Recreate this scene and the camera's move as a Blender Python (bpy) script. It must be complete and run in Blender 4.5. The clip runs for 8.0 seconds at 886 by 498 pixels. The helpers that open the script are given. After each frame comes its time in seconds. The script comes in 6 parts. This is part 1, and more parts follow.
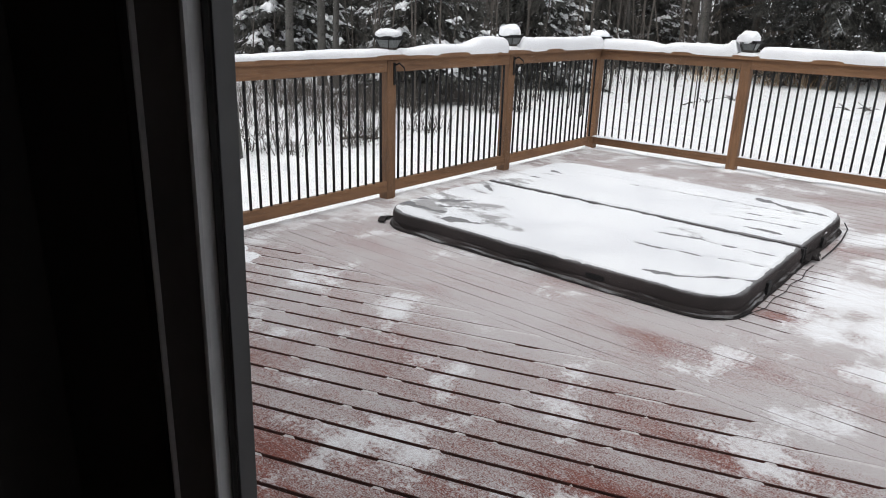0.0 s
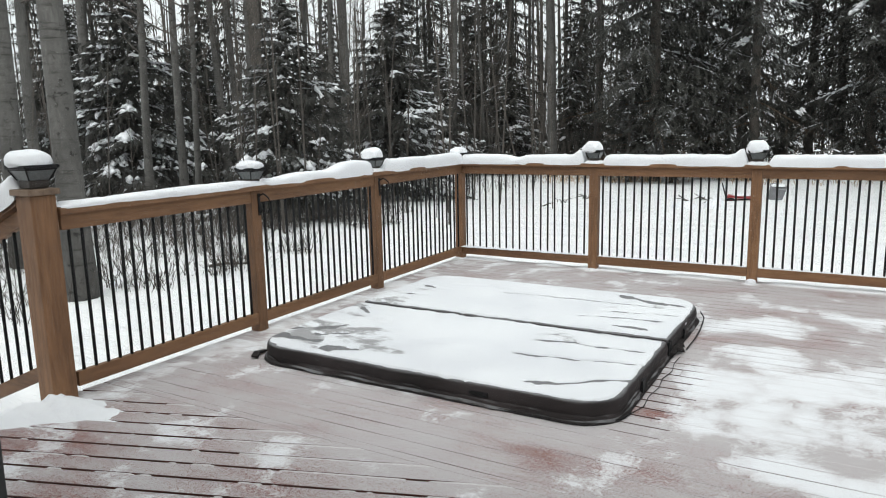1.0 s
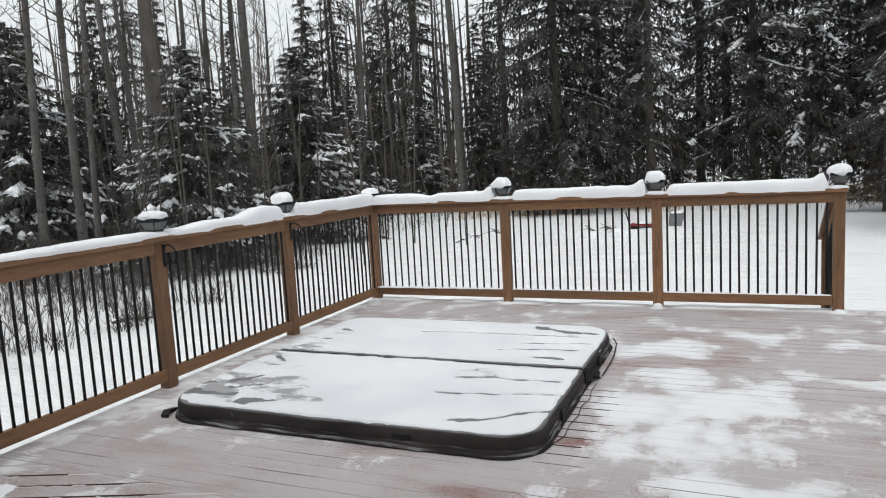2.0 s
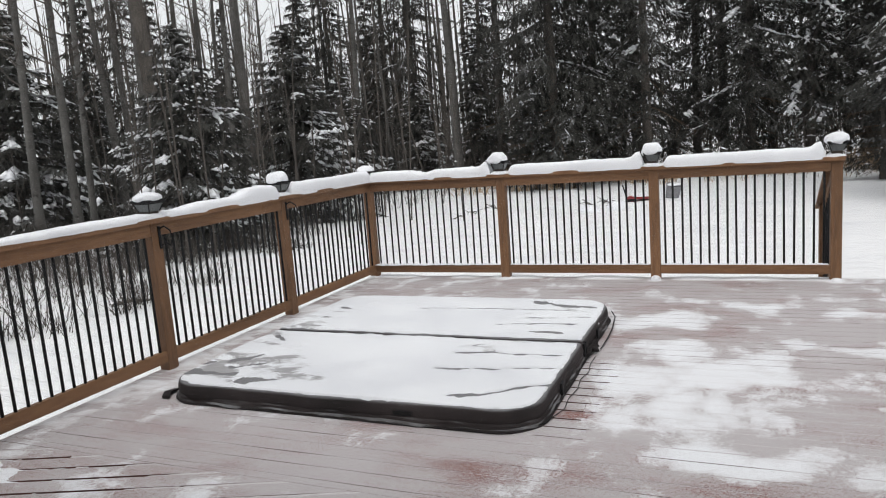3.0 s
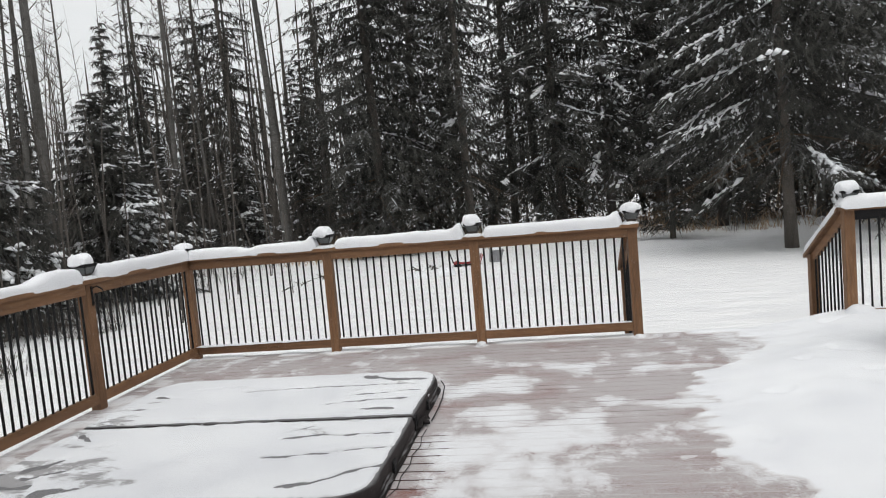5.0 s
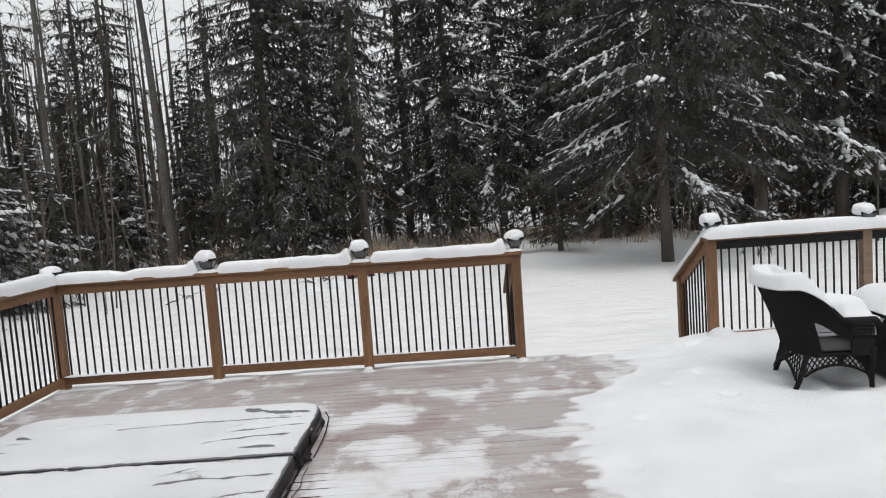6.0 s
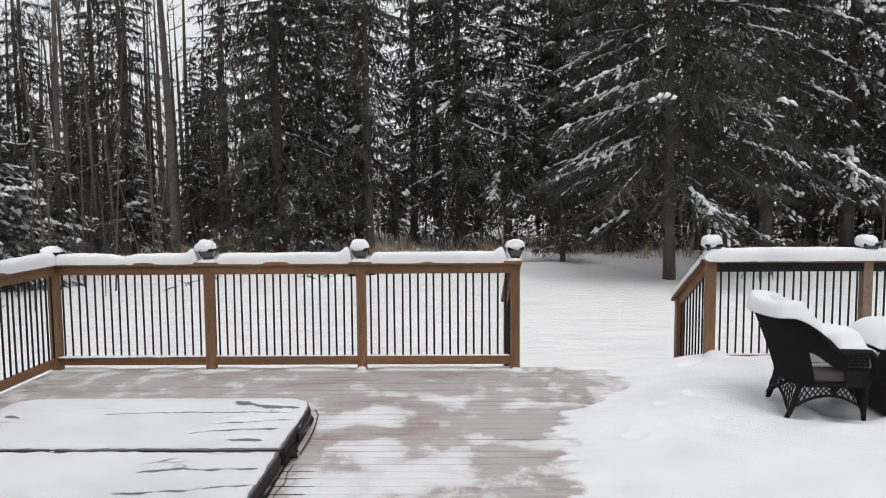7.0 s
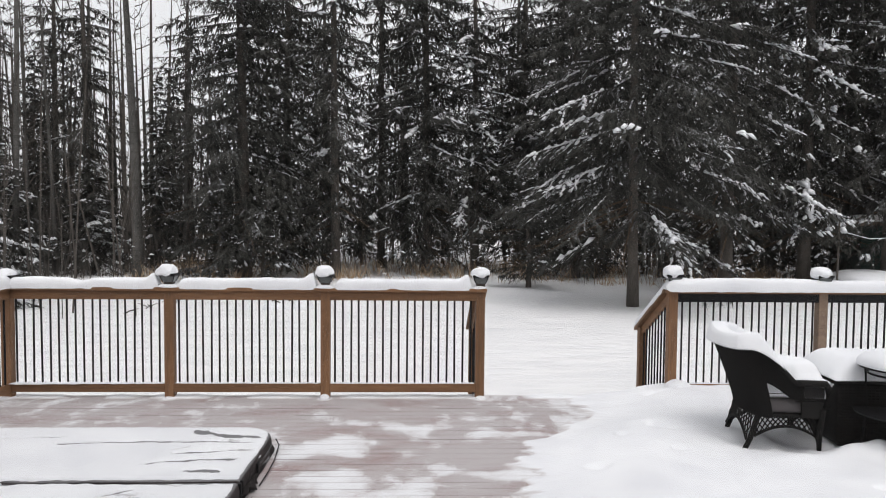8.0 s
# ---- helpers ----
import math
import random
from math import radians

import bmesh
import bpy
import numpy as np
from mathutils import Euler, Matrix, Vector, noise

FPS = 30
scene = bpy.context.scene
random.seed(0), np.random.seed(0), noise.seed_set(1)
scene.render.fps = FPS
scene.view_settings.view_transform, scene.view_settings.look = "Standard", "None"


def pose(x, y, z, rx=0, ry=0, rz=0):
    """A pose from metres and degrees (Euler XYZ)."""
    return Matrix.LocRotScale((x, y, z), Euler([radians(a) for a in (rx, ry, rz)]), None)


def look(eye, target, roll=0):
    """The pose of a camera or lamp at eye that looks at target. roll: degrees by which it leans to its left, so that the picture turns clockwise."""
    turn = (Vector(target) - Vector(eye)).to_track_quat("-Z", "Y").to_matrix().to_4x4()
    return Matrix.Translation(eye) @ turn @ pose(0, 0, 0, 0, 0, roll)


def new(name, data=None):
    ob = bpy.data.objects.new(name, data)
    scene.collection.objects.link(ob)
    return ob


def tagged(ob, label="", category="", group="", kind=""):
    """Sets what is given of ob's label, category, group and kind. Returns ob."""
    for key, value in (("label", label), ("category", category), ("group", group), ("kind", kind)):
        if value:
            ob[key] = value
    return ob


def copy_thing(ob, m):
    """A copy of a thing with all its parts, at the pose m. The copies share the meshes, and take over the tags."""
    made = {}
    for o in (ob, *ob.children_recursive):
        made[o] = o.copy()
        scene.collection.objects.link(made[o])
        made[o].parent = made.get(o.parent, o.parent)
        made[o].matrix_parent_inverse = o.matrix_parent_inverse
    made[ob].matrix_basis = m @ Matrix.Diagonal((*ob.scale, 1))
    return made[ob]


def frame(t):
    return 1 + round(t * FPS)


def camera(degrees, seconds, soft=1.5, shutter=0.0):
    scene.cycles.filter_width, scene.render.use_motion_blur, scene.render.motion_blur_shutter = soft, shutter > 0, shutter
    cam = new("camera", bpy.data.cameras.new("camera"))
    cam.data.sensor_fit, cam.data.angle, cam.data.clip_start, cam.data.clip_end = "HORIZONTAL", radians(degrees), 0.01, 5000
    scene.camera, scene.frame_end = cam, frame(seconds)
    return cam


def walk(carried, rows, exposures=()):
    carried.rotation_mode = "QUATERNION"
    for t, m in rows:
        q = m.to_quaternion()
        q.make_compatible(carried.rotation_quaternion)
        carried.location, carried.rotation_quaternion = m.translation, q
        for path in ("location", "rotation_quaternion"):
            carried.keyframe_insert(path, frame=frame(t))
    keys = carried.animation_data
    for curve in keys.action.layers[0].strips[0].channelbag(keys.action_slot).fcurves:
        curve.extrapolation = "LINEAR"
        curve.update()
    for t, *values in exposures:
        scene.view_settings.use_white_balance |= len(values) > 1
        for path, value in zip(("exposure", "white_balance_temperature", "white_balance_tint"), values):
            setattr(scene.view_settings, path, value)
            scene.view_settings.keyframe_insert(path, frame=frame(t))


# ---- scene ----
cam = camera(64.4, 8.0, 1.0)
PATH = [
    (0, (3.733, -6.89, 1.395), (2.51, -5.4441, 0.752), 1.7),
    (0.5, (3.708, -6.858, 1.425), (2.4901, -5.3836, 0.8395), -1.9),
    (0.6, (3.709, -6.85, 1.43), (2.528, -5.3259, 0.8985), -0.6),
    (0.7, (3.708, -6.843, 1.437), (2.5704, -5.2699, 0.9561), -0.5),
    (0.8, (3.708, -6.836, 1.446), (2.6153, -5.216, 1.0199), -0.6),
    (0.9, (3.711, -6.829, 1.458), (2.6622, -5.1683, 1.0808), -0.4),
    (1, (3.713, -6.828, 1.475), (2.7231, -5.1247, 1.1301), -1.2),
    (1.5, (3.724, -6.828, 1.481), (2.9444, -5.0024, 1.2371), -3.1),
    (2.8, (3.719, -6.806, 1.48), (2.9338, -4.9862, 1.2123), -3.5),
    (3, (3.72, -6.807, 1.475), (2.945, -4.99, 1.165), -4.3),
    (3.5, (3.726, -6.807, 1.482), (2.847, -5.04, 1.154), -4.0),
    (4, (3.732, -6.812, 1.488), (2.958, -4.995, 1.175), -5.3),
    (4.5, (3.742, -6.81, 1.502), (3.076, -4.935, 1.295), -5.7),
    (5, (3.768, -6.789, 1.532), (3.455, -4.821, 1.371), -5.1),
    (5.2, (3.786, -6.778, 1.556), (3.6186, -4.7928, 1.38), -4.9),
    (6.3, (3.879, -6.799, 1.751), (3.863, -4.805, 1.601), -4.0),
    (6.5, (3.876, -6.803, 1.745), (3.836, -4.807, 1.633), -3.0),
    (7, (3.89, -6.789, 1.745), (3.862, -4.795, 1.583), -0.4),
    (7.5, (3.912, -6.79, 1.764), (3.895, -4.795, 1.622), 0.0),
    (8, (3.9, -6.794, 1.78), (3.966, -4.797, 1.686), 0.5),
]
walk(cam, [(t, look(eye, target, roll)) for t, eye, target, roll in PATH],
     [(0, 0.09, 6500, 12), (0.5, 0.05, 6500, 11), (1, 0.05, 6450, 7), (1.5, -0.12, 6450, 8), (3, -0.14, 6550, 12), (5, -0.21, 6600, 11), (6.5, -0.27, 6600, 12), (8, -0.16, 6600, 14)])

# ---- world, sun, exposure ----
world = bpy.data.worlds.new("overcast_sky")
scene.world = world
world.use_nodes = True
wn, wl = world.node_tree.nodes, world.node_tree.links
sky = wn.new("ShaderNodeTexSky")
sky.sky_type, sky.sun_disc = "NISHITA", False
sky.sun_elevation, sky.sun_rotation = radians(62), radians(160)
sky.air_density, sky.dust_density, sky.ozone_density = 1.0, 6.0, 1.0
pale = wn.new("ShaderNodeHueSaturation")
pale.inputs["Saturation"].default_value = 0.12
wl.new(sky.outputs["Color"], pale.inputs["Color"])
cloud = wn.new("ShaderNodeMix")
cloud.data_type = "RGBA"
cloud.inputs[0].default_value = 0.7
cloud.inputs[7].default_value = (9.3, 9.5, 9.7, 1.0)
wl.new(pale.outputs["Color"], cloud.inputs[6])
wl.new(cloud.outputs[2], wn["Background"].inputs["Color"])
wn["Background"].inputs["Strength"].default_value = 0.14
sun = new("sun", bpy.data.lights.new("sun", "SUN"))
sun.data.energy, sun.data.angle, sun.data.color = 0.95, radians(40), (1.0, 0.97, 0.93)
sun.matrix_basis = look((5, -12, 26), (0, 0, 0))
scene.view_settings.exposure = 0.15


# ---- materials ----
def mat(name, rough=0.7, metallic=0.0):
    m = bpy.data.materials.new(name)
    m.use_nodes = True
    b = m.node_tree.nodes["Principled BSDF"]
    b.inputs["Roughness"].default_value = rough
    b.inputs["Metallic"].default_value = metallic
    return m, m.node_tree.nodes, m.node_tree.links, b


def coords(n, l, kind="Object", scale=(1, 1, 1)):
    mp = n.new("ShaderNodeMapping")
    mp.inputs["Scale"].default_value = scale
    if kind == "World":
        l.new(n.new("ShaderNodeNewGeometry").outputs["Position"], mp.inputs["Vector"])
    else:
        l.new(n.new("ShaderNodeTexCoord").outputs[kind], mp.inputs["Vector"])
    return mp.outputs["Vector"]


def noise_tex(n, l, vec, scale, detail=5.0, rough=0.6):
    t = n.new("ShaderNodeTexNoise")
    t.inputs["Scale"].default_value, t.inputs["Detail"].default_value = scale, detail
    t.inputs["Roughness"].default_value = rough
    l.new(vec, t.inputs["Vector"])
    return t.outputs["Fac"]


def ramp(n, l, fac, stops):
    r = n.new("ShaderNodeValToRGB")
    while len(r.color_ramp.elements) < len(stops):
        r.color_ramp.elements.new(0.5)
    for e, (p, c) in zip(r.color_ramp.elements, stops):
        e.position, e.color = p, (*c, 1.0)
    l.new(fac, r.inputs["Fac"])
    return r.outputs["Color"]


def blend(n, l, fac, a, b, mode="MIX"):
    x = n.new("ShaderNodeMix")
    x.data_type, x.blend_type = "RGBA", mode
    for key, v in ((0, fac), (6, a), (7, b)):
        if hasattr(v, "is_linked"):
            l.new(v, x.inputs[key])
        elif key == 0:
            x.inputs[0].default_value = v
        else:
            x.inputs[key].default_value = (*v, 1.0)
    return x.outputs[2]


def bump(n, l, b, height, strength, dist):
    k = n.new("ShaderNodeBump")
    k.inputs["Strength"].default_value, k.inputs["Distance"].default_value = strength, dist
    l.new(height, k.inputs["Height"])
    l.new(k.outputs["Normal"], b.inputs["Normal"])


def simple(name, dark, light, scale, rough=0.7, metallic=0.0, stretch=(1, 1, 1), bumpy=0.3, dist=0.004, kind="Object", gloss=0.35):
    """Two tones by a coarse and a fine noise, with fine relief and a small change from piece to piece."""
    m, n, l, b = mat(name, rough, metallic)
    v = coords(n, l, kind, stretch)
    big, small = noise_tex(n, l, v, scale, 4), noise_tex(n, l, v, scale * 9, 6)
    c = ramp(n, l, big, [(0.3, dark), (0.7, light)])
    c = blend(n, l, 0.45, c, ramp(n, l, small, [(0.35, dark), (0.65, light)]))
    tone = n.new("ShaderNodeHueSaturation")
    mr = n.new("ShaderNodeMapRange")
    mr.inputs["To Min"].default_value, mr.inputs["To Max"].default_value = 0.86, 1.14
    l.new(n.new("ShaderNodeObjectInfo").outputs["Random"], mr.inputs["Value"])
    l.new(mr.outputs["Result"], tone.inputs["Value"])
    l.new(c, tone.inputs["Color"])
    l.new(tone.outputs["Color"], b.inputs["Base Color"])
    bump(n, l, b, small, bumpy, dist)
    b.inputs["Specular IOR Level"].default_value = gloss
    return m


def snow_material(name, base, tint, scale, stretch=(1, 1, 1), relief=0.35, ripple=0.0):
    m, n, l, b = mat(name, 0.85)
    v = coords(n, l, "World", stretch)
    big, small = noise_tex(n, l, v, scale, 7), noise_tex(n, l, v, scale * 30, 4)
    l.new(ramp(n, l, big, [(0.3, tint), (0.6, base)]), b.inputs["Base Color"])
    add = n.new("ShaderNodeMath")
    add.operation = "ADD"
    l.new(big, add.inputs[0])
    l.new(small, add.inputs[1])
    height = add.outputs[0]
    if ripple:
        waves = noise_tex(n, l, coords(n, l, "World", (0.45, 1.9, 1)), 3.2, 6, 0.6)
        height = plus(n, l, 0.0, [(height, 1.0), (waves, ripple)])
    bump(n, l, b, height, relief, 0.02)
    b.inputs["Specular IOR Level"].default_value = 0.25
    return m


def plus(n, l, start, terms):
    """start + sum of weight * value."""
    out = start
    for v, w in terms:
        k = n.new("ShaderNodeMath")
        k.operation = "MULTIPLY_ADD"
        l.new(v, k.inputs[0])
        k.inputs[1].default_value = w
        if hasattr(out, "is_linked"):
            l.new(out, k.inputs[2])
        else:
            k.inputs[2].default_value = out
        out = k.outputs[0]
    return out


SNOW = snow_material("fresh_snow", (0.83, 0.84, 0.86), (0.73, 0.74, 0.77), 2.2)
GROUND = snow_material("yard_snow", (0.95, 0.95, 0.955), (0.83, 0.835, 0.85), 1.3, (0.6, 1.7, 1), 1.0, 5.0)
RAIL = simple("stained_cedar_rail", (0.095, 0.048, 0.024), (0.275, 0.143, 0.070), 5.0, 0.62, 0, (0.12, 1, 1), 0.3, 0.002)
POSTWOOD = simple("stained_cedar_post", (0.095, 0.048, 0.024), (0.275, 0.143, 0.070), 5.0, 0.62, 0, (1, 1, 0.12), 0.3, 0.002)
OLD = simple("weathered_stained_wood", (0.10, 0.065, 0.045), (0.24, 0.17, 0.12), 4.0, 0.75)
BLACK = simple("black_powder_coat", (0.005, 0.005, 0.006), (0.014, 0.014, 0.015), 6.0, 0.55, 0.0, (1, 1, 1), 0.1, 0.001, "Object", 0.15)
VINYL = simple("dark_brown_vinyl", (0.008, 0.007, 0.007), (0.028, 0.023, 0.023), 5.0, 0.7, 0, (1, 1, 1), 0.35, 0.006, "Object", 0.15)
WICKER = simple("black_resin_wicker", (0.004, 0.004, 0.004), (0.014, 0.013, 0.012), 30.0, 0.6, 0, (1, 1, 4), 0.6, 0.006, "Object", 0.15)
BRONZE = simple("dark_bronze_metal", (0.018, 0.013, 0.010), (0.05, 0.036, 0.028), 9.0, 0.5)
LENS = simple("frosted_lens", (0.05, 0.055, 0.055), (0.16, 0.17, 0.17), 12.0, 0.3)
CUSHION = simple("grey_cushion_cloth", (0.075, 0.068, 0.07), (0.14, 0.128, 0.13), 8.0, 0.9)
DRYTWIG = simple("dead_spruce_twigs", (0.05, 0.032, 0.02), (0.13, 0.085, 0.05), 2.0, 0.9, 0, (1, 1, 1), 0.0)
BARK = simple("grey_spruce_bark", (0.03, 0.026, 0.023), (0.13, 0.115, 0.10), 4.0, 0.95, 0, (1, 1, 0.35), 0.9, 0.02)
TWIG = simple("bare_twigs", (0.040, 0.035, 0.031), (0.115, 0.10, 0.088), 3.0, 0.9, 0, (1, 1, 1), 0.0)
GRASS = simple("dry_grass", (0.34, 0.23, 0.14), (0.58, 0.44, 0.30), 1.5, 0.95, 0, (1, 1, 1), 0.0)
RED = simple("red_painted_steel", (0.17, 0.014, 0.017), (0.33, 0.028, 0.028), 6.0, 0.5)
GREYBOX = simple("grey_weathered_tub", (0.14, 0.14, 0.15), (0.28, 0.28, 0.29), 5.0, 0.8)
JAMB = simple("black_jamb_and_room_dark", (0.008, 0.007, 0.007), (0.016, 0.014, 0.014), 4.0, 0.6, 0, (1, 1, 1), 0.1, 0.001)
FRAME = simple("black_door_frame", (0.10, 0.10, 0.102), (0.145, 0.145, 0.148), 4.0, 0.5, 0, (1, 1, 1), 0.1, 0.001)
EDGE = simple("dark_door_edge", (0.030, 0.030, 0.031), (0.045, 0.045, 0.046), 4.0, 0.5, 0, (1, 1, 1), 0.1, 0.001)
STRIP = simple("grey_strip_and_edge_highlight", (0.34, 0.34, 0.345), (0.46, 0.46, 0.465), 8.0, 0.55, 0, (1, 1, 1), 0.1, 0.001)
GREEN = simple("dark_green_boards", (0.012, 0.03, 0.024), (0.03, 0.06, 0.05), 3.0, 0.8)
INNER = simple("brown_inner_wall", (0.26, 0.21, 0.19), (0.34, 0.28, 0.26), 3.0, 0.95)
SIDING = simple("pale_house_siding", (0.45, 0.43, 0.40), (0.56, 0.54, 0.50), 2.0, 0.8)


def aspen_bark():
    """Grey mottled skin with thin dark rings and scattered black scars."""
    m, n, l, b = mat("aspen_bark", 0.9)
    v = coords(n, l, "Object", (1, 1, 0.35))
    big, fine = noise_tex(n, l, v, 2.0, 5), noise_tex(n, l, v, 22, 4, 0.7)
    c = ramp(n, l, big, [(0.3, (0.048, 0.046, 0.042)), (0.7, (0.165, 0.158, 0.147))])
    c = blend(n, l, ramp(n, l, fine, [(0.35, (0.55, 0.55, 0.55)), (0.6, (0, 0, 0))]), c, (0.05, 0.047, 0.043))
    rings = noise_tex(n, l, coords(n, l, "Object", (1.2, 1.2, 14)), 1.1, 4, 0.7)
    c = blend(n, l, ramp(n, l, rings, [(0.55, (0, 0, 0)), (0.63, (0.75, 0.75, 0.75))]), c, (0.035, 0.032, 0.029))
    scars = noise_tex(n, l, coords(n, l, "Object", (3, 3, 3.4)), 1.7, 4, 0.7)
    c = blend(n, l, ramp(n, l, scars, [(0.60, (0, 0, 0)), (0.65, (1, 1, 1))]), c, (0.022, 0.020, 0.018))
    l.new(c, b.inputs["Base Color"])
    bump(n, l, b, fine, 0.7, 0.02)
    return m


def needles():
    """Dark green needles with a patchy dusting of snow on the upper sides."""
    m, n, l, b = mat("spruce_needles", 0.85)
    v = coords(n, l, "World")
    big, fine = noise_tex(n, l, v, 0.9, 4), noise_tex(n, l, v, 14, 3, 0.7)
    c = ramp(n, l, fine, [(0.3, (0.018, 0.0185, 0.017)), (0.7, (0.080, 0.079, 0.070))])
    sep = n.new("ShaderNodeSeparateXYZ")
    l.new(n.new("ShaderNodeNewGeometry").outputs["Normal"], sep.inputs["Vector"])
    up = n.new("ShaderNodeMapRange")
    up.inputs["From Min"].default_value, up.inputs["From Max"].default_value = 0.55, 0.9
    l.new(sep.outputs["Z"], up.inputs["Value"])
    k = n.new("ShaderNodeMath")
    k.operation = "MULTIPLY"
    l.new(up.outputs["Result"], k.inputs[0])
    l.new(ramp(n, l, big, [(0.52, (0.0, 0.0, 0.0)), (0.66, (0.32, 0.32, 0.32))]), k.inputs[1])
    l.new(blend(n, l, k.outputs[0], c, (0.75, 0.77, 0.80)), b.inputs["Base Color"])
    b.inputs["Specular IOR Level"].default_value = 0.2
    return m


NEEDLES = needles()
ASPEN = aspen_bark()


def spot(n, l, cx, cy, rx, ry):
    """One in the middle of an oval on the deck, falling to nothing at its rim."""
    mp = n.new("ShaderNodeMapping")
    mp.inputs["Location"].default_value = (-cx / rx, -cy / ry, 0)
    mp.inputs["Scale"].default_value = (1 / rx, 1 / ry, 0)
    l.new(n.new("ShaderNodeNewGeometry").outputs["Position"], mp.inputs["Vector"])
    d = n.new("ShaderNodeVectorMath")
    d.operation = "LENGTH"
    l.new(mp.outputs["Vector"], d.inputs[0])
    r = n.new("ShaderNodeMapRange")
    r.interpolation_type = "SMOOTHSTEP"
    r.inputs["From Min"].default_value, r.inputs["From Max"].default_value = 0.2, 1.2
    r.inputs["To Min"].default_value, r.inputs["To Max"].default_value = 1.0, 0.0
    l.new(d.outputs["Value"], r.inputs["Value"])
    return r.outputs["Result"]


def frosted_vinyl():
    """Dark vinyl with thin frost lying on its upper faces."""
    m, n, l, b = mat("frosted_vinyl", 0.75)
    b.inputs["Specular IOR Level"].default_value = 0.15
    v = coords(n, l, "World", (1, 1.6, 1))
    big, fine = noise_tex(n, l, v, 3.0, 5), noise_tex(n, l, v, 60, 4, 0.7)
    base = ramp(n, l, big, [(0.3, (0.014, 0.012, 0.012)), (0.7, (0.044, 0.036, 0.036))])
    sep = n.new("ShaderNodeSeparateXYZ")
    l.new(n.new("ShaderNodeNewGeometry").outputs["Normal"], sep.inputs["Vector"])
    up = n.new("ShaderNodeMapRange")
    up.inputs["From Min"].default_value, up.inputs["From Max"].default_value = 0.5, 0.95
    up.inputs["To Max"].default_value = 0.4
    l.new(sep.outputs["Z"], up.inputs["Value"])
    k = n.new("ShaderNodeMath")
    k.operation = "MULTIPLY"
    l.new(up.outputs["Result"], k.inputs[0])
    l.new(ramp(n, l, fine, [(0.25, (0.25, 0.25, 0.25)), (0.65, (1, 1, 1))]), k.inputs[1])
    l.new(blend(n, l, k.outputs[0], base, (0.55, 0.56, 0.58)), b.inputs["Base Color"])
    bump(n, l, b, big, 0.4, 0.01)
    return m


FROSTED = frosted_vinyl()


def cover_snow_material():
    """Snow on the cover, blown so thin in ragged streaks that the vinyl shows."""
    m, n, l, b = mat("wind_streaked_snow", 0.85)
    v = coords(n, l, "World")
    big, small = noise_tex(n, l, v, 2.2, 7), noise_tex(n, l, v, 70, 4)
    snow = ramp(n, l, big, [(0.3, (0.64, 0.65, 0.68)), (0.6, (0.75, 0.76, 0.78))])
    streak = noise_tex(n, l, coords(n, l, "World", (0.9, 5.0, 1)), 2.1, 9, 0.62)
    worn = noise_tex(n, l, coords(n, l, "World", (1.0, 2.2, 1)), 3.0, 9, 0.65)
    thin = plus(n, l, -0.02, [(streak, 1.0), (small, 0.06), (spot(n, l, 2.3, -2.9, 0.75, 0.8), 0.055), (spot(n, l, 2.3, -1.8, 0.7, 0.5), 0.05), (spot(n, l, 1.0, -2.3, 0.7, 1.0), -0.04)])
    corner = plus(n, l, -0.10, [(worn, 1.0), (small, 0.08), (spot(n, l, 0.62, -3.3, 0.8, 0.6), 0.18), (spot(n, l, 0.55, -2.6, 0.35, 0.6), 0.12), (spot(n, l, 0.6, -1.7, 0.4, 0.5), 0.07)])
    c = blend(n, l, ramp(n, l, thin, [(0.70, (0, 0, 0)), (0.76, (0.6, 0.6, 0.6))]), snow, (0.15, 0.145, 0.145))
    c = blend(n, l, ramp(n, l, corner, [(0.585, (0, 0, 0)), (0.65, (0.75, 0.75, 0.75))]), c, (0.20, 0.19, 0.19))
    l.new(c, b.inputs["Base Color"])
    bump(n, l, b, small, 0.35, 0.01)
    b.inputs["Specular IOR Level"].default_value = 0.25
    return m


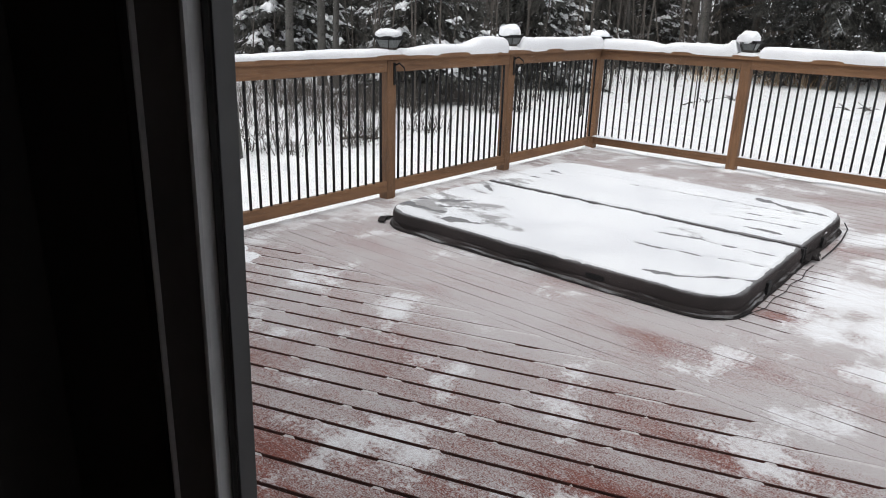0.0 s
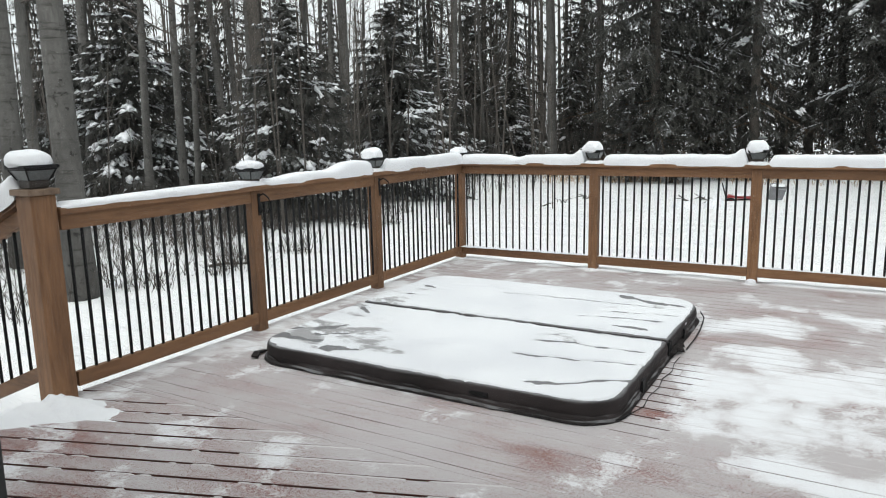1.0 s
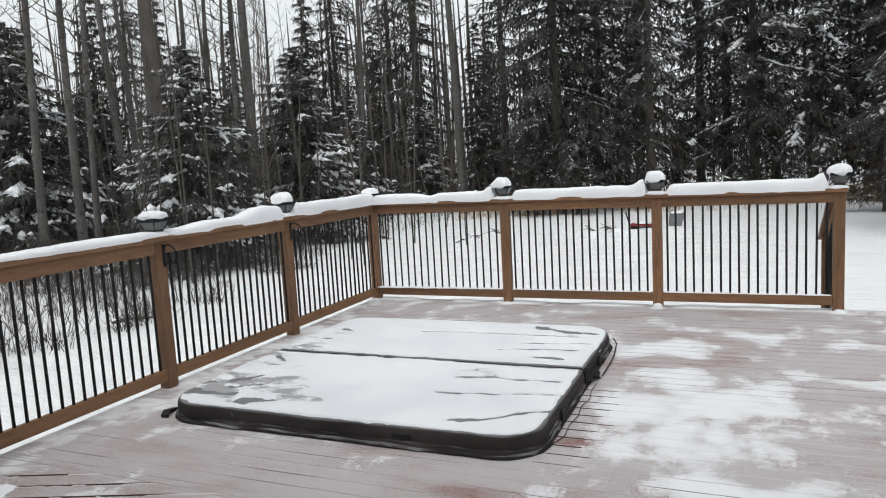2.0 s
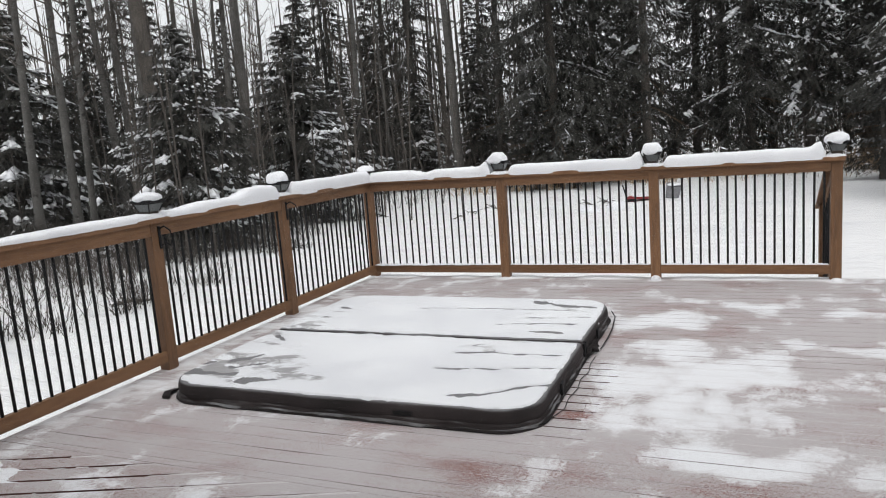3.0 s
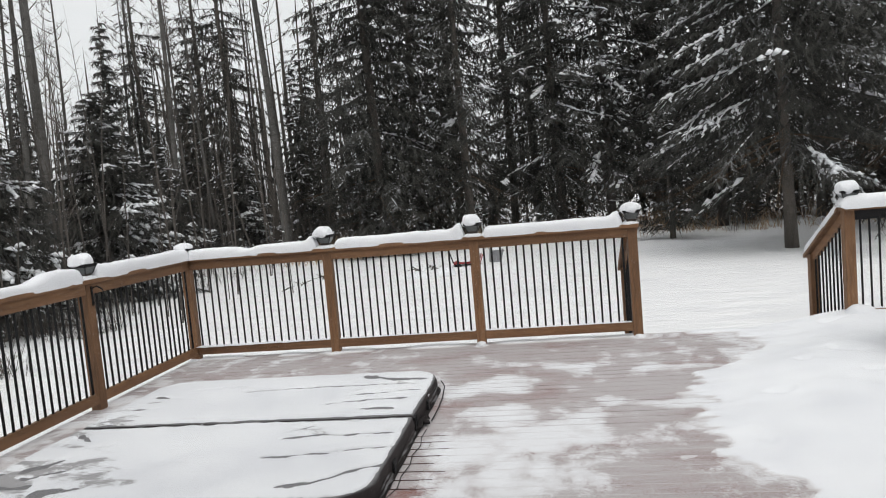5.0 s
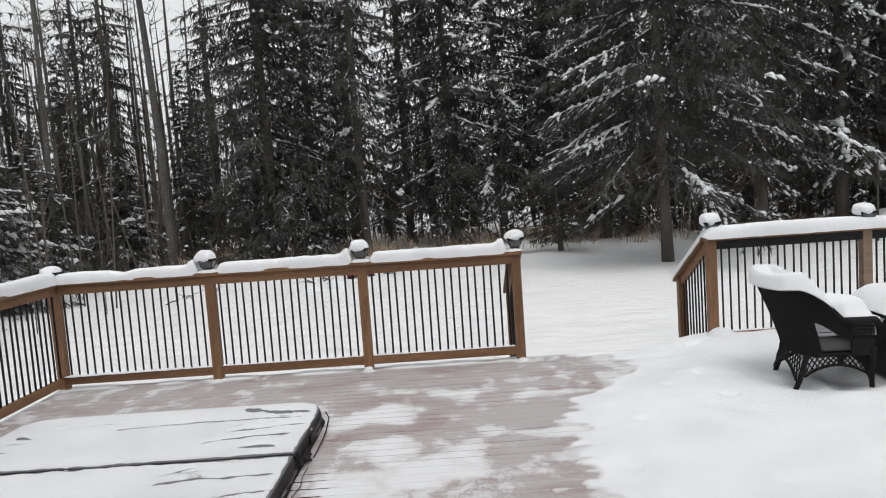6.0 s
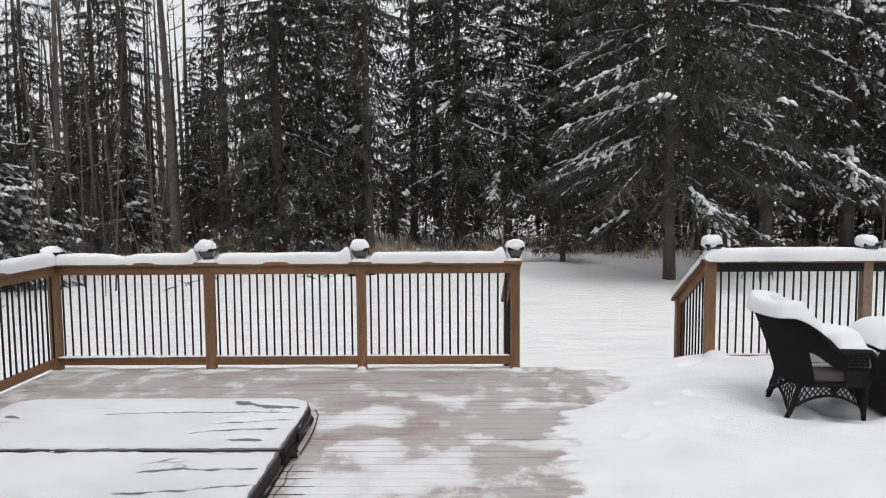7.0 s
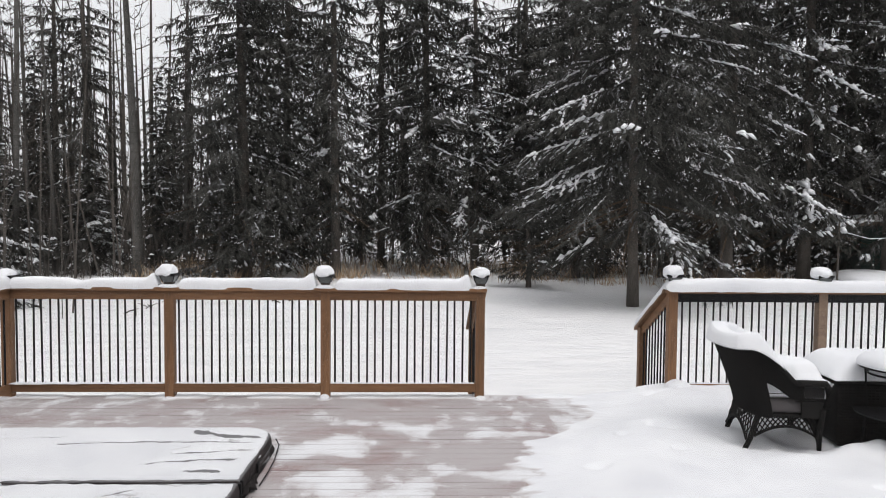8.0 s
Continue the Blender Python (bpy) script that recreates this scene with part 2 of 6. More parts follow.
def deck_wood():
    """Red-brown boards with grain under speckled frost, thinner by the door, and ragged patches of blown snow."""
    m, n, l, b = mat("frosted_red_deck_board", 0.75)
    b.inputs["Specular IOR Level"].default_value = 0.25
    grain = noise_tex(n, l, coords(n, l, "World", (0.6, 6, 1)), 9, 6)
    wood = ramp(n, l, grain, [(0.3, (0.115, 0.030, 0.022)), (0.7, (0.23, 0.072, 0.052))])
    w = coords(n, l, "World", (1, 1, 1))
    drift = noise_tex(n, l, coords(n, l, "World", (0.8, 1.5, 1)), 1.6, 7, 0.62)
    streak = noise_tex(n, l, coords(n, l, "World", (0.35, 2.6, 1)), 9, 5, 0.6)
    speck = noise_tex(n, l, w, 60, 4, 0.7)
    dots = noise_tex(n, l, coords(n, l, "World", (1, 1.4, 1)), 150, 2, 0.6)
    sep = n.new("ShaderNodeSeparateXYZ")
    l.new(n.new("ShaderNodeNewGeometry").outputs["Position"], sep.inputs["Vector"])
    reach = n.new("ShaderNodeMapRange")
    reach.inputs["From Min"].default_value, reach.inputs["From Max"].default_value = -6.2, -4.2
    reach.inputs["To Min"].default_value, reach.inputs["To Max"].default_value = -3.30, -2.63
    l.new(sep.outputs["Y"], reach.inputs["Value"])
    frost = plus(n, l, reach.outputs["Result"], [(drift, 2.3), (streak, 0.5), (speck, 1.6), (dots, 3.0),
                 (spot(n, l, 2.56, -4.08, 0.20, 0.14), -0.3), (spot(n, l, 2.93, -3.36, 0.2, 0.10), -0.8), (spot(n, l, 3.3, -4.72, 0.75, 0.28), -0.32), (spot(n, l, 2.9, -5.1, 0.5, 0.2), -0.25)])
    cover = ramp(n, l, frost, [(0.22, (0.0, 0.0, 0.0)), (1.0, (0.95, 0.95, 0.95))])
    c = blend(n, l, cover, wood, (0.455, 0.432, 0.434))
    wind = noise_tex(n, l, coords(n, l, "World", (1.25, 1.0, 1)), 2.3, 13, 0.60)
    comb = noise_tex(n, l, coords(n, l, "World", (0.5, 5.5, 1)), 4.5, 6, 0.6)
    edge = n.new("ShaderNodeMapRange")
    edge.inputs["From Min"].default_value, edge.inputs["From Max"].default_value = 4.1, 5.2
    edge.inputs["To Max"].default_value = 0.14
    l.new(sep.outputs["X"], edge.inputs["Value"])
    patchy = plus(n, l, -0.525, [(wind, 1.45), (comb, 0.14), (edge.outputs["Result"], 1.0), (speck, 0.34)] + [(spot(n, l, *o), k) for o, k in (
        ((3.42, -2.62, 0.62, 1.00), 0.29), ((3.90, -2.55, 0.45, 0.55), 0.13), ((3.22, -1.42, 0.70, 0.24), 0.26), ((4.05, -0.96, 0.50, 0.11), 0.20), ((3.45, -0.84, 0.40, 0.09), 0.16),
        ((3.68, -3.75, 0.42, 0.17), 0.34), ((4.55, -1.12, 0.55, 0.10), 0.22), ((4.60, -2.03, 0.40, 0.11), 0.24), ((3.22, -3.35, 0.35, 0.30), 0.20), ((0.15, -3.0, 0.30, 3.0), 0.14),
        ((3.30, -1.80, 0.32, 0.16), -0.28), ((4.35, -1.65, 0.38, 0.30), -0.22), ((3.8, -0.35, 1.4, 0.40), -0.12), ((1.4, -4.1, 1.7, 0.6), -0.08), ((4.1, -3.3, 0.35, 0.3), -0.12))])
    patch = ramp(n, l, patchy, [(0.50, (0.0, 0.0, 0.0)), (0.60, (0.62, 0.62, 0.62)), (0.74, (0.92, 0.92, 0.92))])
    top = blend(n, l, patch, c, (0.76, 0.77, 0.79))
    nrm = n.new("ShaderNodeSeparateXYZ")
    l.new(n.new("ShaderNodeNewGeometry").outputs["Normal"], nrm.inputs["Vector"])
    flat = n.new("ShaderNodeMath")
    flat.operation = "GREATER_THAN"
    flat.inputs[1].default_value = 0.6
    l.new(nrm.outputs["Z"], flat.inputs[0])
    # shade of the gaps mixed into the colour of the board sides
    gap_shade = blend(n, l, 0.65, wood, (0.030, 0.018, 0.015))
    l.new(blend(n, l, flat.outputs[0], gap_shade, top), b.inputs["Base Color"])
    bump(n, l, b, speck, 0.4, 0.003)
    return m


def deck_snow_material():
    """Deep snow, and where it thins to a film a greyer frost with grains of wood colour."""
    m, n, l, b = mat("deck_snow", 0.85)
    v = coords(n, l, "World")
    big, small = noise_tex(n, l, v, 2.2, 7), noise_tex(n, l, v, 66, 4)
    deep = ramp(n, l, big, [(0.3, (0.73, 0.74, 0.77)), (0.6, (0.83, 0.84, 0.86))])
    thin = ramp(n, l, small, [(0.3, (0.42, 0.38, 0.38)), (0.65, (0.62, 0.60, 0.60))])
    sep = n.new("ShaderNodeSeparateXYZ")
    l.new(n.new("ShaderNodeNewGeometry").outputs["Position"], sep.inputs["Vector"])
    depth = n.new("ShaderNodeMapRange")
    depth.inputs["From Min"].default_value, depth.inputs["From Max"].default_value = -0.001, 0.007
    l.new(sep.outputs["Z"], depth.inputs["Value"])
    l.new(blend(n, l, depth.outputs["Result"], thin, deep), b.inputs["Base Color"])
    bump(n, l, b, small, 0.3, 0.01)
    b.inputs["Specular IOR Level"].default_value = 0.25
    return m


DECK_SNOW = deck_snow_material()
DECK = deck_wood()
COVER_SNOW = cover_snow_material()


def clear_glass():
    """A clear pane with slight translucency that stands in for a veil of haze."""
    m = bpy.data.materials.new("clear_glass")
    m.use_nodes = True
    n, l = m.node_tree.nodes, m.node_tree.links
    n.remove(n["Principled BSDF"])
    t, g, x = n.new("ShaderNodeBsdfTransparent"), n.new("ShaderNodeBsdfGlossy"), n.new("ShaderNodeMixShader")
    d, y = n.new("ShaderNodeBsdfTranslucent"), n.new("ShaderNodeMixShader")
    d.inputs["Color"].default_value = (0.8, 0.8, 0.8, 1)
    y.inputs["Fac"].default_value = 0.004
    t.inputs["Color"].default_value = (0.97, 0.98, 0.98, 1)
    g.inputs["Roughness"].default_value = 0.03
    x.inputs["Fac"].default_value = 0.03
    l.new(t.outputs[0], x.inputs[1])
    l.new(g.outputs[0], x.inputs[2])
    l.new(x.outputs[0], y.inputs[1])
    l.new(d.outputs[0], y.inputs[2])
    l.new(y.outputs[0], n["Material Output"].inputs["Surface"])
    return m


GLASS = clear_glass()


# ---- mesh helpers ----
def mesh_of(name, bm, material, smooth=False):
    me = bpy.data.meshes.new(name)
    bm.to_mesh(me)
    bm.free()
    me.materials.append(material)
    if smooth:
        me.shade_smooth()
    return me


def part(name, bm, material, parent=None, label="", smooth=False):
    ob = new(name, bm if isinstance(bm, bpy.types.Mesh) else mesh_of(name, bm, material, smooth))
    if parent is not None:
        ob.parent = parent
    if label:
        ob["label"] = label
    return ob


def thing(name, label, category, group="", kind="", at=(0, 0, 0)):
    ob = new(name)
    ob.location = at
    return tagged(ob, label, category, group, kind)


def box(bm, x0, x1, y0, y1, z0, z1, bevel=0.0, m=None):
    r = bmesh.ops.create_cube(bm, size=1.0)
    vs = r["verts"]
    bmesh.ops.scale(bm, vec=(x1 - x0, y1 - y0, z1 - z0), verts=vs)
    bmesh.ops.translate(bm, vec=((x0 + x1) / 2, (y0 + y1) / 2, (z0 + z1) / 2), verts=vs)
    if bevel:
        es = list({e for v in vs for e in v.link_edges})
        r = bmesh.ops.bevel(bm, geom=es, offset=bevel, segments=2, affect="EDGES", profile=0.6)
        vs = list({v for f in r["faces"] for v in f.verts} | {v for v in vs if v.is_valid})
    if m is not None:
        bmesh.ops.transform(bm, matrix=m, verts=vs)
    return bm


def boxed(*a, **k):
    return box(bmesh.new(), *a, **k)


def tube(bm, pts, radii, sides=8, cap=True):
    """A tapered tube along points."""
    rings = []
    pts = [Vector(p) for p in pts]
    if not hasattr(radii, "__len__"):
        radii = [radii] * len(pts)
    for i, p in enumerate(pts):
        d = (pts[min(i + 1, len(pts) - 1)] - pts[max(i - 1, 0)]).normalized()
        u = d.cross(Vector((0, 0, 1)))
        u = Vector((1, 0, 0)) if u.length < 1e-3 else u.normalized()
        w = d.cross(u)
        rings.append([bm.verts.new(p + radii[i] * (math.cos(a) * u + math.sin(a) * w)) for a in (2 * math.pi * k / sides for k in range(sides))])
    for a, b in zip(rings, rings[1:]):
        for k in range(sides):
            bm.faces.new((a[k], a[(k + 1) % sides], b[(k + 1) % sides], b[k]))
    if cap:
        bm.faces.new(rings[0][::-1])
        bm.faces.new(rings[-1])
    return bm


def from_lists(name, verts, faces, material, smooth=False):
    me = bpy.data.meshes.new(name)
    me.from_pydata(verts, [], faces)
    me.materials.append(material)
    if smooth:
        me.shade_smooth()
    return me


def n2(x, y, s=1.0, z=0.0):
    return noise.noise(Vector((x * s, y * s, z)))


def sstep(a, b, x):
    t = min(1.0, max(0.0, (x - a) / (b - a)))
    return t * t * (3 - 2 * t)


def height_sheet(name, x0, x1, y0, y1, step, fn, material):
    nx, ny = max(2, round((x1 - x0) / step)), max(2, round((y1 - y0) / step))
    xs = [x0 + (x1 - x0) * i / nx for i in range(nx + 1)]
    ys = [y0 + (y1 - y0) * j / ny for j in range(ny + 1)]
    verts = [(x, y, fn(x, y)) for y in ys for x in xs]
    w = nx + 1
    faces = [(j * w + i, j * w + i + 1, (j + 1) * w + i + 1, (j + 1) * w + i) for j in range(ny) for i in range(nx)]
    return from_lists(name, verts, faces, material, True)


# ---- ground ----
YARD = -0.75


def yard_height(x, y):
    d = math.hypot(x - 4, y + 3)
    return YARD + 0.05 * n2(x, y, 0.35) + 0.02 * n2(x, y, 1.6, 4) + 0.022 * n2(x * 0.45, y * 1.5, 1.5, 9) + 0.5 * sstep(25, 70, d) * n2(x, y, 0.05, 2) + (0.9 * sstep(40, 120, d))


def spread(lo, hi, mid, fine):
    out, v, step = [mid], mid, fine
    while v < hi:
        v += step
        step *= 1.045
        out.append(v)
    v, step = mid, fine
    while v > lo:
        v -= step
        step *= 1.045
        out.insert(0, v)
    return out


gx, gy = spread(-900, 900, 3, 0.25), spread(-900, 900, 5, 0.25)
gw = len(gx)
ground = new("ground", from_lists("ground", [(x, y, yard_height(x, y)) for y in gy for x in gx],
             [(j * gw + i, j * gw + i + 1, (j + 1) * gw + i + 1, (j + 1) * gw + i) for j in range(len(gy) - 1) for i in range(gw - 1)], GROUND, True))
tagged(ground, "snow-covered yard running back into the forest", "ground", kind="structure")

# ---- deck ----
DX1, DY0, DY1 = 9.6, -6.5, 0.12
deck = thing("deck", "red-brown wooden deck with wind-blown frost and snow", "deck", kind="structure")
part("fascia", boxed(-0.09, DX1, DY1 + 0.001, DY1 + 0.04, -0.26, -0.03, 0.004), OLD, deck)
part("fascia", boxed(-0.13, -0.091, DY0, DY1 + 0.04, -0.26, -0.03, 0.004), OLD, deck)
tagged(part("soil", boxed(0.05, DX1 - 0.1, DY0 + 0.1, DY1 - 0.3, -0.9, -0.62), TWIG), "bare dark soil in the shelter under the deck", "soil", kind="structure")
JOIST = mesh_of("joist", boxed(-0.019, 0.019, DY0, DY1, -0.25, -0.034), OLD)
JX0, JSTEP = 0.27, 0.431
for i in range(22):
    part("joist", JOIST, OLD, deck).location = (JX0 + JSTEP * i, 0, 0)
# the boards by the door lie at a slant, those round the tub along the back railing
SLANT, SEAM_Y = radians(19.5), -4.372


def clipped(x0, x1, y0, y1, turn, planes, soft=0.004):
    bm = bmesh.new()
    box(bm, x0, x1, y0, y1, -0.032, 0.0, soft)
    if turn:
        bmesh.ops.rotate(bm, cent=(0, 0, 0), matrix=Euler((0, 0, turn)).to_matrix(), verts=bm.verts[:])
    for co, no in planes:
        if bm.faces:
            g = bmesh.ops.bisect_plane(bm, geom=bm.verts[:] + bm.edges[:] + bm.faces[:], plane_co=co, plane_no=no, clear_outer=True)
            ed = [e for e in g["geom_cut"] if isinstance(e, bmesh.types.BMEdge)]
            if ed:
                bmesh.ops.contextual_create(bm, geom=ed)
    return bm


boards = []
for i in range(46):
    v = -4.98 + 0.1255 * (i - 38)
    boards.append(clipped(-4, 10.5, v + 0.0075, v + 0.118, SLANT, [((-0.09, 0, 0), (-1, 0, 0)), ((DX1, 0, 0), (1, 0, 0)), ((0, DY0, 0), (0, -1, 0)), ((0, SEAM_Y, 0), (0, 1, 0))]))
for i in range(40):
    y = 0.09 - 0.113 * (i + 1)
    if y + 0.1085 < SEAM_Y + 0.01:
        break
    cut = (4.15, 6.31, 5.0)[i % 3]
    open_gap = -3.55 < y < -2.55
    bare_end = 3.02 + 0.10 * math.sin(i * 2.3)
    for xa, xb, g in ((-0.09, bare_end, 0.006), (bare_end + 0.0005, cut - 0.001, 0.0018), (cut + 0.001, DX1, 0.0018)) if open_gap else ((-0.09, cut - 0.001, 0.0022), (cut + 0.001, DX1, 0.0022)):
        boards.append(clipped(xa, xb, max(y + g, SEAM_Y + 0.003), y + 0.113 - g, 0, [], 0.0022))
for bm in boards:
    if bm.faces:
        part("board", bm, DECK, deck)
    else:
        bm.free()
for x in (-0.05, 3.0, 6.0, 9.0):
    for y in (-0.1, -3.0):
        part("deck_post", boxed(x + 0.03, x + 0.13, y - 0.05, y + 0.05, -1.2, -0.26, 0.004), OLD, deck)


def drift_edge(x, y):
    """Signed distance into the deep snow on the open side of the deck."""
    e = 4.5 + 0.9 * sstep(-1.7, -0.3, y) + 0.22 * n2(0, y, 1.3) + 0.30 * n2(x * 0.7, y * 2.2, 1.4, 6) + 0.16 * n2(x * 0.8, y * 3.0, 4.0, 3) + 0.10 * n2(x, y * 2.5, 11, 5)
    return x - e


def drift_depth(x, y):
    """The same, smoother away from the ragged rim."""
    d = drift_edge(x, y)
    s = x - (4.5 + 0.9 * sstep(-1.7, -0.3, y) + 0.22 * n2(0, y, 1.3))
    k = sstep(0.0, 0.55, s)
    return d * (1 - k) + s * k


def deck_snow(x, y):
    d = drift_depth(x, y)
    deep = 0.135 * sstep(0.1, 1.2, d) + 0.022 * sstep(-0.05, 0.3, d) + 0.05 * sstep(0.3, 1.5, d) * n2(x, y, 1.1, 7) + 0.012 * n2(x, y, 5, 3) * sstep(0, 0.4, d) - 0.03 * sstep(-0.1, 0.1, -d) - 0.05 * sstep(0.3, 0.6, d) * sstep(0.42, 0.6, n2(x, y, 3.2, 21))
    near = sstep(SEAM_Y - 0.03, SEAM_Y - 0.11, y + 0.05 * n2(x, y, 2.0))
    ends = 0.42 - 0.75 * sstep(SEAM_Y - 0.42, SEAM_Y - 0.02, y)
    tubside = sstep(2.78, 2.82, x) * sstep(3.02 + 0.12 * n2(y, 3, 6), 2.92, x) * sstep(-3.7, -3.5, y) * sstep(-2.5, -2.6, y)
    rail_side = n2(x * 0.8, y * 1.6, 2.0, 1) * 0.5 + n2(x, y * 2.0, 7.0, 9) * 0.3 - 0.42 + 0.5 * sstep(0.35, 0.0, x) * sstep(SEAM_Y, SEAM_Y + 0.3, y)
    wide = sstep(-3.7, -3.6, y) * sstep(-2.4, -2.5, y)
    film = min(-0.0012 + 0.0007 * wide - 0.005 * (1 - wide) * max(0.0, n2(x * 0.7, y * 4, 2.2, 17)) + 0.03 * max(0.0, rail_side), 0.005)
    off = abs((x - JX0 + JSTEP / 2) % JSTEP - JSTEP / 2)
    plug = sstep(0.055, 0.025, off + 0.03 * n2(x, y, 9, 2) + 0.02 * n2(x, y, 3, 5))
    bare = max(near * (1 - plug) * (1.0 if n2(x * 0.8, y * 8, 1.1, 11) < ends else 0.0), tubside)
    film = film - 0.0015 * near - 0.2 * bare
    foot = 0.0
    for px in BX:
        foot += 0.02 * math.exp(-(((x - px) / 0.05) ** 2 + ((y + 0.03) / 0.045) ** 2))
    foot += 0.016 * sstep(-0.06, 0.06, y) * sstep(-0.2, 0.2, n2(x, 0, 2.2))
    hollow = 0.11 * math.exp(-(((x - 6.62) / 0.42) ** 2 + ((y + 1.60) / 0.34) ** 2)) - 0.10 * math.exp(-(((x - 7.15) / 0.34) ** 2 + ((y + 2.0) / 0.13) ** 2)) - 0.05 * math.exp(-(((x - 6.55) / 0.25) ** 2 + ((y + 2.15) / 0.12) ** 2))
    return max(film, deep - 0.012 - hollow * sstep(0.3, 0.8, d) * (1 + 0.5 * n2(x, y, 6, 2)), film + foot)


BX = [-0.0445, 1.4945, 2.990, 4.495]
snow_sheet = new("deck_snow", height_sheet("deck_snow", -0.085, DX1 - 0.02, DY0 + 0.01, DY1 - 0.005, 0.028, deck_snow, DECK_SNOW))
tagged(snow_sheet, "thin wind-blown snow and a deep drift lying on the deck", "snow", kind="stuff")


# ---- railings ----
POST, CAP_Z, BAL_R = 0.089, 1.08, 0.0095
BALUSTER = mesh_of("baluster", tube(bmesh.new(), [(0, 0, 0.115), (0, 0, 0.99)], BAL_R, 8), BLACK, True)
POST_MESH = mesh_of("post", boxed(-POST / 2, POST / 2, -POST / 2, POST / 2, -0.30, 1.04, 0.006), POSTWOOD)


def post_light(at, size=1.0, yaw=0.0, load=1.0, sag=1.0, tall=1.22):
    """A square solar light on a post: base, lens, overhanging lid."""
    s = thing("solar_post_light", "small black solar post light under a cap of snow", "lamp", "lights on the railing posts")
    part("base", boxed(-0.043, 0.043, -0.043, 0.043, 0.0, 0.036, 0.006), BRONZE, s, "dark bronze neck")
    for nm, r0, r1, z0, z1, m, lb in (("lens", 0.064, 0.094, 0.037, 0.080, LENS, "pale frosted lens"), ("collar", 0.098, 0.104, 0.0805, 0.087, BLACK, "")):
        bm = bmesh.new()
        r = bmesh.ops.create_cone(bm, cap_ends=True, segments=4, radius1=r0, radius2=r1, depth=z1 - z0)
        bmesh.ops.rotate(bm, cent=(0, 0, 0), matrix=Euler((0, 0, radians(45))).to_matrix(), verts=r["verts"])
        bmesh.ops.translate(bm, vec=(0, 0, (z0 + z1) / 2), verts=r["verts"])
        part(nm, bm, m, s, lb)
    for q in range(4):
        a = math.pi / 4 + q * math.pi / 2
        part("rib", tube(bmesh.new(), [(0.065 * math.cos(a), 0.065 * math.sin(a), 0.036), (0.095 * math.cos(a), 0.095 * math.sin(a), 0.081)], 0.004, 5), BLACK, s)
    part("lid", boxed(-0.080, 0.080, -0.080, 0.080, 0.0875, 0.104, 0.005), BLACK, s)
    s.matrix_basis = pose(*at, 0, 0, yaw) @ Matrix.Diagonal((size, size, size * tall, 1))
    bm = bmesh.new()
    r = bmesh.ops.create_icosphere(bm, subdivisions=4, radius=1.0)
    ph = at[0] * 3.1 + at[1] * 1.7
    for v in r["verts"]:
        c = v.co
        q = 1 + 0.14 * noise.noise(c * 1.4 + Vector((ph, 0, 0))) + 0.05 * noise.noise(c * 4 + Vector((0, ph, 0)))
        low = max(0.0, -c.z) + 0.35 * max(0.0, -c.x)
        c.x, c.y = 0.094 * size * q * math.copysign(abs(c.x) ** 0.9, c.x), 0.093 * size * q * math.copysign(abs(c.y) ** 0.9, c.y)
        c.z = (0.082 * load * q * c.z ** 0.85 if c.z > 0 else 0.03 * c.z) * size - 0.018 * low * sag * size
    ob = part("snow_cap", bm, SNOW, None, "", True)
    ob.location = (at[0] + 0.012 * math.sin(ph) - 0.012, at[1], at[2] + 0.109 * size * tall)
    tagged(ob, "rounded cap of snow on a post light", "snow", "snow caps on the post lights", "stuff")
    return s


def snow_roll(name, p0, p1, thick, parent=None, width=0.15, wob=0.0, ends=True):
    """A rounded bank of snow along a rail; thick is a function of the way along."""
    p0, p1 = Vector(p0), Vector(p1)
    L = (p1 - p0).length
    d = (p1 - p0) / L
    side = Vector((d.y, -d.x, 0)).normalized()
    n, prof = max(8, int(L / 0.035)), 14
    verts, faces = [], []
    for i in range(n + 1):
        s = L * i / n
        h = thick(s)
        h *= 1 + 0.10 * n2(s + p0.x * 3 + p0.y, 1.3, 2.2) + 0.06 * n2(s + p0.x, 7.7, 9)
        close = min(1.0, math.sqrt(max(0.0, min(s, L - s)) / 0.05 + 0.02)) if ends else 1
        h *= close
        w = width / 2 * (0.92 + 0.10 * n2(s, p0.x + p0.y, 2.5, 5)) * (0.9 + 0.1 * close)
        over = min(0.022, 0.35 * h)
        for k in range(prof + 1):
            a = math.pi * k / prof
            u, z = math.cos(a), math.sin(a)
            off = (w + 0.35 * over * z) * math.copysign(abs(u) ** 0.55, u)
            zz = h * z ** 0.62 - over * (1 - z) * 1.0
            zz += 0.006 * n2(s * 1.0, off * 3 + p0.x, 16)
            verts.append(tuple(p0 + d * s + side * off + Vector((0, 0, zz + 0.002))))
    w = prof + 1
    for i in range(n):
        for k in range(prof):
            faces.append((i * w + k, i * w + k + 1, (i + 1) * w + k + 1, (i + 1) * w + k))
    faces.append(tuple(range(w)))
    faces.append(tuple(n * w + k for k in range(prof, -1, -1)))
    ob = new(name, from_lists(name, verts, faces, SNOW, True))
    return tagged(ob, "thick rounded bank of snow lying along a railing", "snow", "snow on the railings", "stuff")


